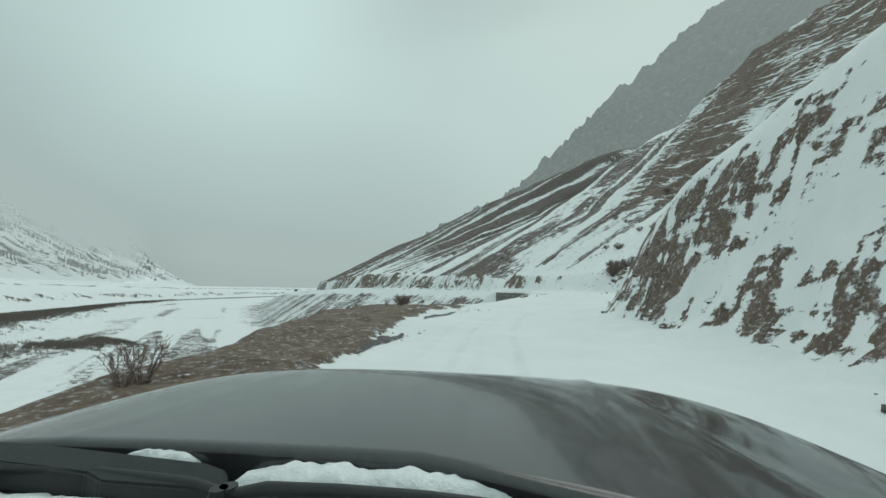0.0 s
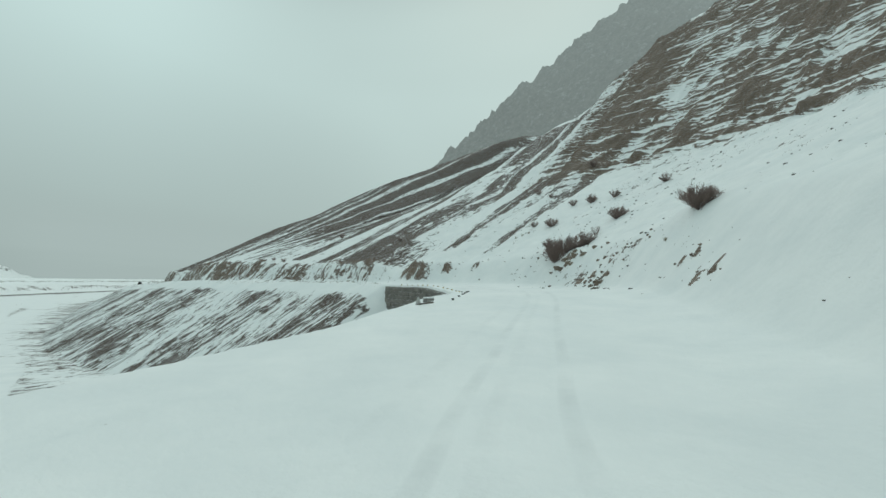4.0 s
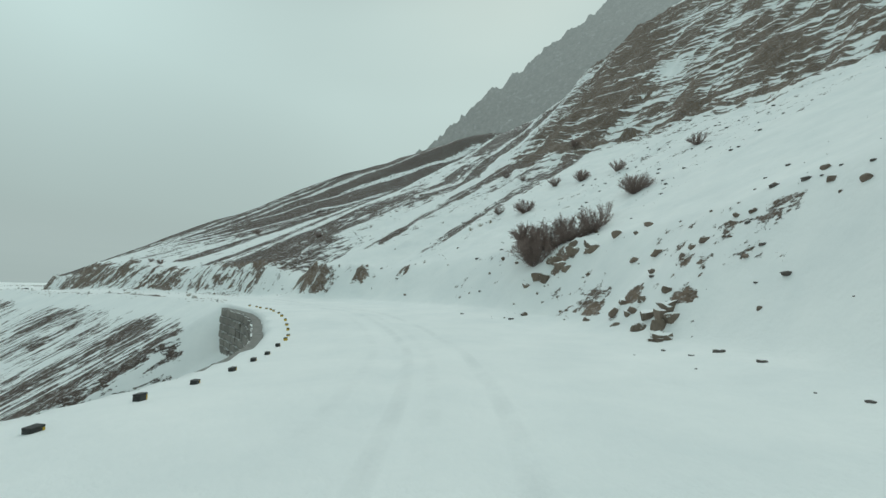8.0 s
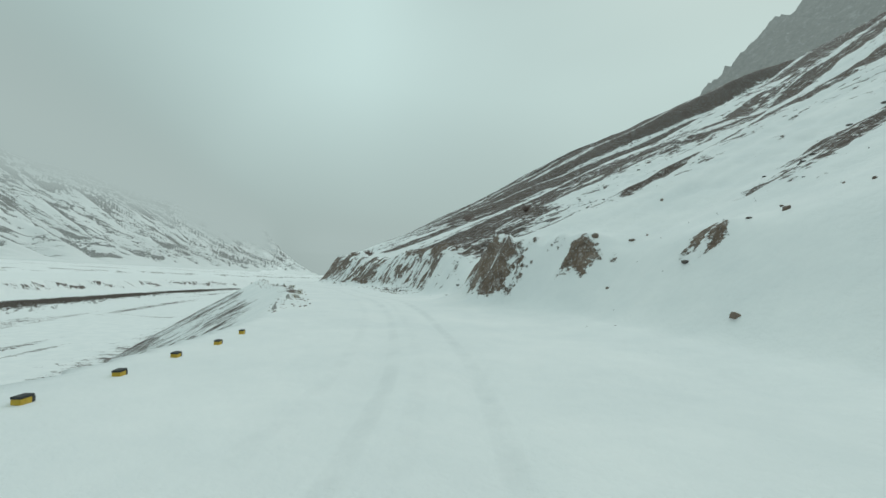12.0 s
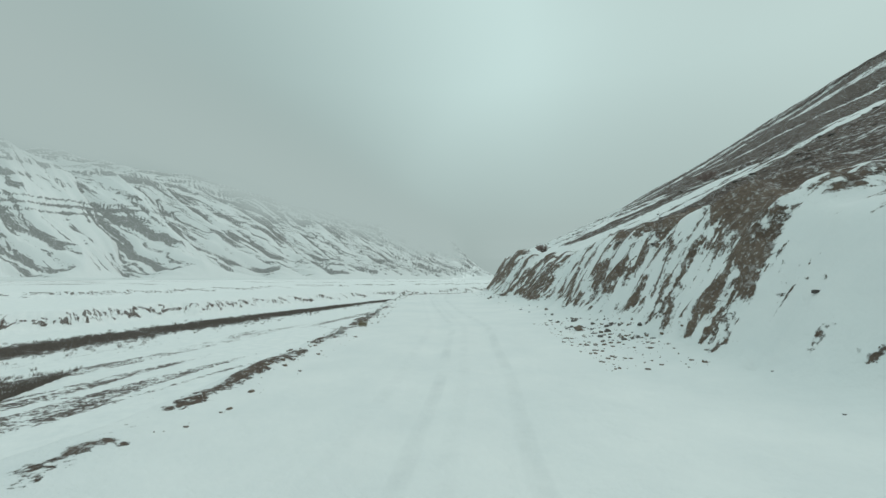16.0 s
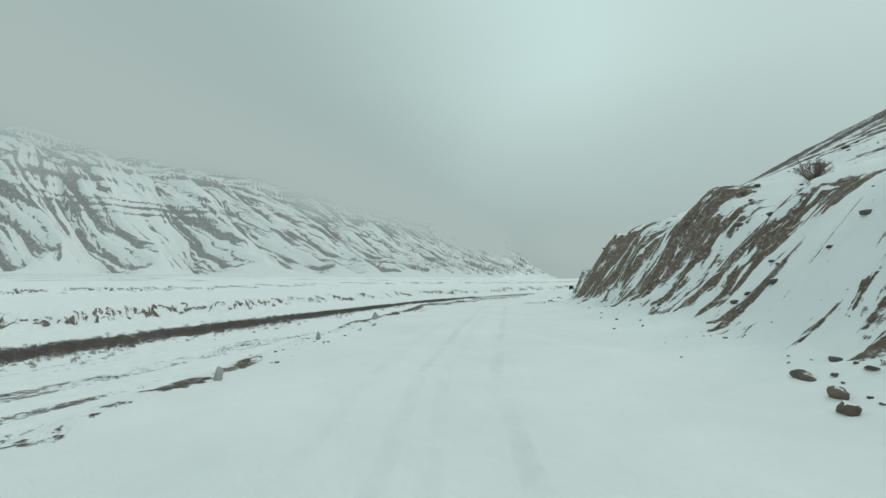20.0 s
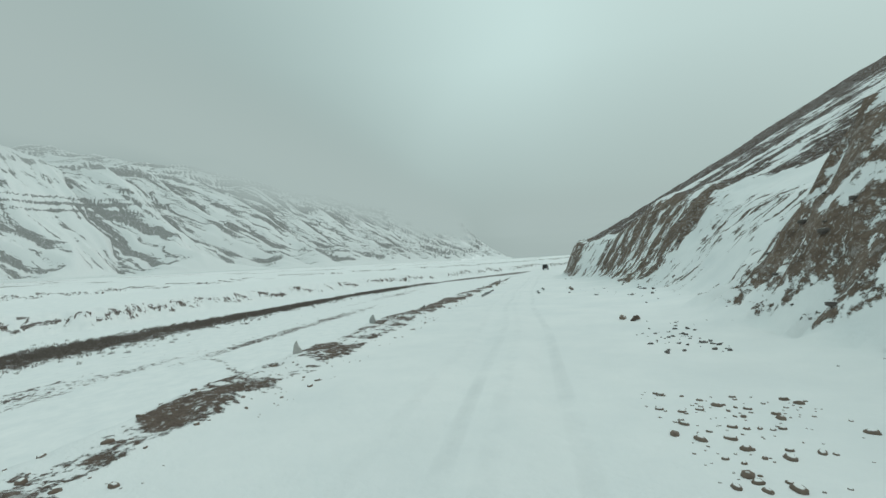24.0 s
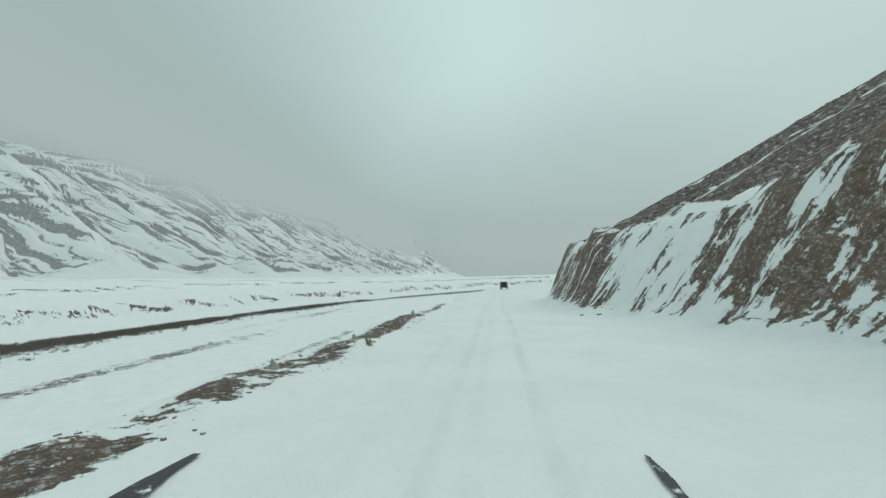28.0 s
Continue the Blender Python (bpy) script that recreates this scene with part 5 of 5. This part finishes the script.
def far_vehicle(x, y, turn):
    v = new("off_road_vehicle")
    lower = block((1.8, 4.3, 0.75), (0, 0, 0.85), 0.12, 3)
    b = block((1.66, 2.7, 0.7), (0, -0.55, 1.52), 0.12, 3)
    for q in b.verts:
        if q.co.z > 1.6:
            q.co.x *= 0.88
            q.co.y = -0.55 + (q.co.y + 0.55) * 0.88
    part("body", merged(lower, b), M_DARK_CAR, v, "dark painted body")
    part("rear_window", block((1.25, 0.03, 0.42), (0, -1.86, 1.55), 0.01, 1), M_GLASS, v)
    part("windscreen", block((1.3, 0.03, 0.42), (0, 0.76, 1.55), 0.01, 1), M_GLASS, v)
    for sx in (-1, 1):
        part("side_window", block((0.03, 2.0, 0.4), (sx * 0.79, -0.55, 1.55), 0.01, 1), M_GLASS, v)
        part("tail_lamp", block((0.14, 0.06, 0.28), (sx * 0.76, -2.15, 1.0), 0.02, 1), M_LAMP, v)
        for fy in (1.35, -1.35):
            wheel(v, sx * 0.78, fy, 0.38, 0.24)
    part("bumper", block((1.7, 0.16, 0.2), (0, -2.2, 0.55), 0.04, 2), M_PLASTIC, v)
    spare = bmesh.new()
    bmesh.ops.create_cone(spare, cap_ends=True, segments=24, radius1=0.36, radius2=0.36, depth=0.2, matrix=pose(0, -2.25, 1.05, 90, 0, 0))
    part("spare_wheel", spare, M_RUBBER, v)
    v.matrix_basis = pose(x, y, ground_z(x, y), 0, 0, turn)
    return tagged(v, "dark off-road vehicle standing far along the snowy road", "car")


vx, vy = on_road(318, -1.0)
far_vehicle(vx, vy, heading(318))


# ---------------------------------------------------------------- the car that stands at the start of the way: bonnet, cowl and wipers
CAR_MID, CAR_HALF = -0.175, 0.985
CAR_Z = -0.335
car = new("car")
car.matrix_basis = pose(0, 0, 0, 0, 0, -7.0)


def nose_y(u):
    """How far forward the bonnet reaches, across its width from -1 to 1."""
    return 0.30 + 1.35 * max(1 - abs(u) ** 4.5, 0) ** 0.222


def bonnet_z(x, y, u):
    z = CAR_Z + 0.028 * (1 - u * u) - 0.05 * max(y - 1.15, 0) ** 2 - 0.02 * abs(u) ** 8
    for side, high in ((-1, 0.002), (1, 0.008)):
        line = CAR_MID + side * (0.70 - 0.16 * (y - 0.75) / 0.75)
        z += high * math.exp(-(((x - line) / 0.022) ** 2))
    return z


REAR = 0.735
cols, lines = 72, 36
bm = bmesh.new()
grid = []
for i in range(cols + 1):
    u = math.sin(math.pi * (i / cols - 0.5)) * 0.996
    x, front = CAR_MID + CAR_HALF * u, nose_y(u)
    rear = REAR - 0.01 * u * u - 0.30 * max(u - 0.05, 0)
    edge = bonnet_z(x, rear, u)
    col = [bm.verts.new((x, rear + 0.004, edge - 0.09)), bm.verts.new((x, rear - 0.004, edge - 0.010))]
    for j in range(lines + 1):
        v = math.sin(0.5 * math.pi * j / lines)
        y = rear + (front - rear) * v
        col.append(bm.verts.new((x, y, bonnet_z(x, y, u) - 0.02 * v**12)))
    # the rim rolls over into the front and the wings
    nx, ny = u**5, 1.0
    size = math.hypot(nx, ny)
    for out, down in ((0.012, 0.03), (0.02, 0.08), (0.022, 0.2)):
        y = front + out * ny / size
        col.append(bm.verts.new((x + out * nx / size, y, bonnet_z(x, front, u) - 0.02 - down)))
    grid.append(col)
for a, b in zip(grid, grid[1:]):
    for j in range(len(a) - 1):
        bm.faces.new((a[j], b[j], b[j + 1], a[j + 1]))
bmesh.ops.recalc_face_normals(bm, faces=bm.faces[:])
if sum(f.normal.z for f in bm.faces) < 0:
    bmesh.ops.reverse_faces(bm, faces=bm.faces[:])
part("bonnet", bm, M_PAINT, car, "glossy dark grey bonnet wet with melted snow", True)
for side in (-1, 1):
    # wings run back beside the cowl and down to the wheels
    b = bmesh.new()
    ring = []
    for k in range(15):
        y = 0.05 + 1.15 * k / 14
        x0 = CAR_MID + side * (CAR_HALF + 0.018)
        row = [(CAR_MID + side * (CAR_HALF - 0.17), y, CAR_Z - 0.012), (CAR_MID + side * (CAR_HALF - 0.06), y, CAR_Z - 0.022), (x0 - side * 0.012, y, CAR_Z - 0.06), (x0, y, CAR_Z - 0.2)]
        arch = 0.44**2 - (y - 0.86) ** 2
        low = -1.2 if arch < 0 else max(-1.2, -1.46 + math.sqrt(arch))
        row += [(x0, y, (CAR_Z - 0.2 + low) / 2), (x0 - side * 0.03, y, low)]
        ring.append([b.verts.new(p) for p in row])
    for a, c in zip(ring, ring[1:]):
        for j in range(5):
            if j < 2 and (side > 0 or a[0].co.y > REAR - 0.03):
                continue
            b.faces.new((a[j], a[j + 1], c[j + 1], c[j]))
    part("wing", b, M_PAINT, car, "dark grey front wing", True)
    part("headlamp", block((0.36, 0.12, 0.16), (CAR_MID + side * 0.68, 1.50, CAR_Z - 0.30), 0.05, 3), M_STEEL, car)
    w = wheel(car, CAR_MID + side * 0.80, 0.86, 0.40, 0.26)
    w.matrix_basis = pose(CAR_MID + side * 0.80, 0.86, -1.50, 0, 90, 0)
part("grille", block((1.1, 0.06, 0.26), (CAR_MID, 1.60, CAR_Z - 0.33), 0.03, 2), M_PLASTIC, car)
bump_bm = block((1.86, 0.22, 0.34), (CAR_MID, 1.56, CAR_Z - 0.56), 0.09, 3)
part("bumper", bump_bm, M_PAINT, car, "dark grey front bumper", True)
part("cowl_panel", block((1.86, 0.62, 0.03), (CAR_MID - 0.02, 0.47, CAR_Z - 0.055), 0.012, 2), M_PLASTIC, car, "black plastic cowl panel under the windscreen")
part("floor_pan", block((1.7, 1.3, 0.1), (CAR_MID, 0.85, -0.92), 0.03, 1), M_PLASTIC, car)


def wiper(path, radii, blade_from, blade_to, label):
    w = new("wiper")
    w.parent = car
    part("arm", tube(path, radii, 8), M_PLASTIC, w, "", True)
    mid = (Vector(blade_from) + Vector(blade_to)) / 2
    long = (Vector(blade_to) - Vector(blade_from)).length
    b = block((long, 0.03, 0.035), (0, 0, 0), 0.008, 2)
    blade = part("blade", b, M_RUBBER, w)
    way = Vector(blade_to) - Vector(blade_from)
    blade.matrix_basis = pose(*mid, 0, 0, math.degrees(math.atan2(way.y, way.x)))
    p = bmesh.new()
    bmesh.ops.create_cone(p, cap_ends=True, segments=16, radius1=0.018, radius2=0.014, depth=0.03, matrix=Matrix.Translation(path[0]))
    part("pivot", p, M_PLASTIC, w)
    return tagged(w, label)


WZ = CAR_Z + 0.008
wiper([(-0.42, 0.625, WZ - 0.01), (-0.50, 0.645, WZ - 0.008), (-0.70, 0.655, WZ - 0.008), (-0.92, 0.650, WZ - 0.01)], [0.010, 0.012, 0.012, 0.010], (-1.0, 0.668, WZ - 0.012), (-0.48, 0.668, WZ - 0.012), "black wiper resting at the windscreen base")
wiper([(-0.43, 0.615, WZ - 0.01), (-0.36, 0.632, WZ), (-0.24, 0.640, WZ + 0.002), (-0.10, 0.643, WZ + 0.002), (0.08, 0.642, WZ - 0.002), (0.30, 0.612, WZ - 0.01)], [0.010, 0.013, 0.012, 0.011, 0.009, 0.006], (-0.12, 0.618, WZ - 0.012), (0.34, 0.600, WZ - 0.015), "black wiper with a snow-crusted arm")
# a flat black cover over the end of the cowl
cover = bmesh.new()
outline = [(-1.02, 0.688), (-0.84, 0.690), (-0.50, 0.678), (-0.455, 0.668), (-0.425, 0.636), (-0.48, 0.630), (-0.66, 0.628), (-0.70, 0.640), (-1.02, 0.650)]
upper = [cover.verts.new((x, y, WZ + 0.020 - 0.45 * (0.69 - y))) for x, y in outline]
lower = [cover.verts.new((x, y, WZ - 0.05)) for x, y in outline]
cover.faces.new(upper)
cover.faces.new(lower[::-1])
for k in range(len(outline)):
    cover.faces.new((upper[k], lower[k], lower[(k + 1) % len(outline)], upper[(k + 1) % len(outline)]))
bmesh.ops.recalc_face_normals(cover, faces=cover.faces[:])
bmesh.ops.bevel(cover, geom=cover.edges[:], offset=0.004, segments=2, affect="EDGES")
part("cowl_cover", cover, M_PLASTIC, car, "flat black cover at the end of the cowl")
tagged(car, "dark grey car front with wet bonnet and black wipers", "car")


def snow_heap(length, width, high, seed, place, turn):
    """A lumpy ridge of snow."""
    b = bmesh.new()
    n, m = 60, 10
    rows = []
    for i in range(n + 1):
        u = i / n
        env = math.sin(math.pi * u) ** 0.4 if 0 < u < 1 else 0.0
        row = []
        for j in range(m + 1):
            v = j / m
            lump = 0.8 + 0.45 * noise.noise(Vector((u * length * 14 + seed, v * 1.6, seed))) + 0.16 * noise.noise(Vector((u * length * 60, v * 4, seed)))
            row.append(b.verts.new(((u - 0.5) * length, (v - 0.5) * width * (0.5 + 0.6 * env) + 0.010 * noise.noise(Vector((u * length * 30, 3, seed))), max(high * env * math.sin(math.pi * v) ** 0.6 * lump, 0) - 0.012)))
        rows.append(row)
    for a, c in zip(rows, rows[1:]):
        for j in range(m):
            b.faces.new((a[j], c[j], c[j + 1], a[j + 1]))
    ob = new("snow_clump", mesh_of("snow_clump", b, M_FLAKES, True))
    ob.matrix_basis = car.matrix_basis @ pose(*place, 0, 0, turn)
    return tagged(ob, "lumpy white snow caught between bonnet and wipers", "snow", "snow on the car")


snow_heap(0.56, 0.085, 0.036, 3.1, (-0.17, 0.708, CAR_Z + 0.002), 1)
snow_heap(0.16, 0.035, 0.024, 7.7, (-0.63, 0.725, CAR_Z + 0.008), 0)
snow_heap(0.20, 0.05, 0.018, 5.2, (0.67, 0.78, CAR_Z - 0.006), -50)
snow_heap(0.30, 0.06, 0.02, 9.4, (0.16, 0.618, CAR_Z - 0.028), -4)
snow_heap(0.6, 0.07, 0.022, 12.4, (-0.62, 0.605, CAR_Z - 0.028), 0)
snow_heap(0.4, 0.06, 0.022, 15.4, (-0.20, 0.600, CAR_Z - 0.028), 0)
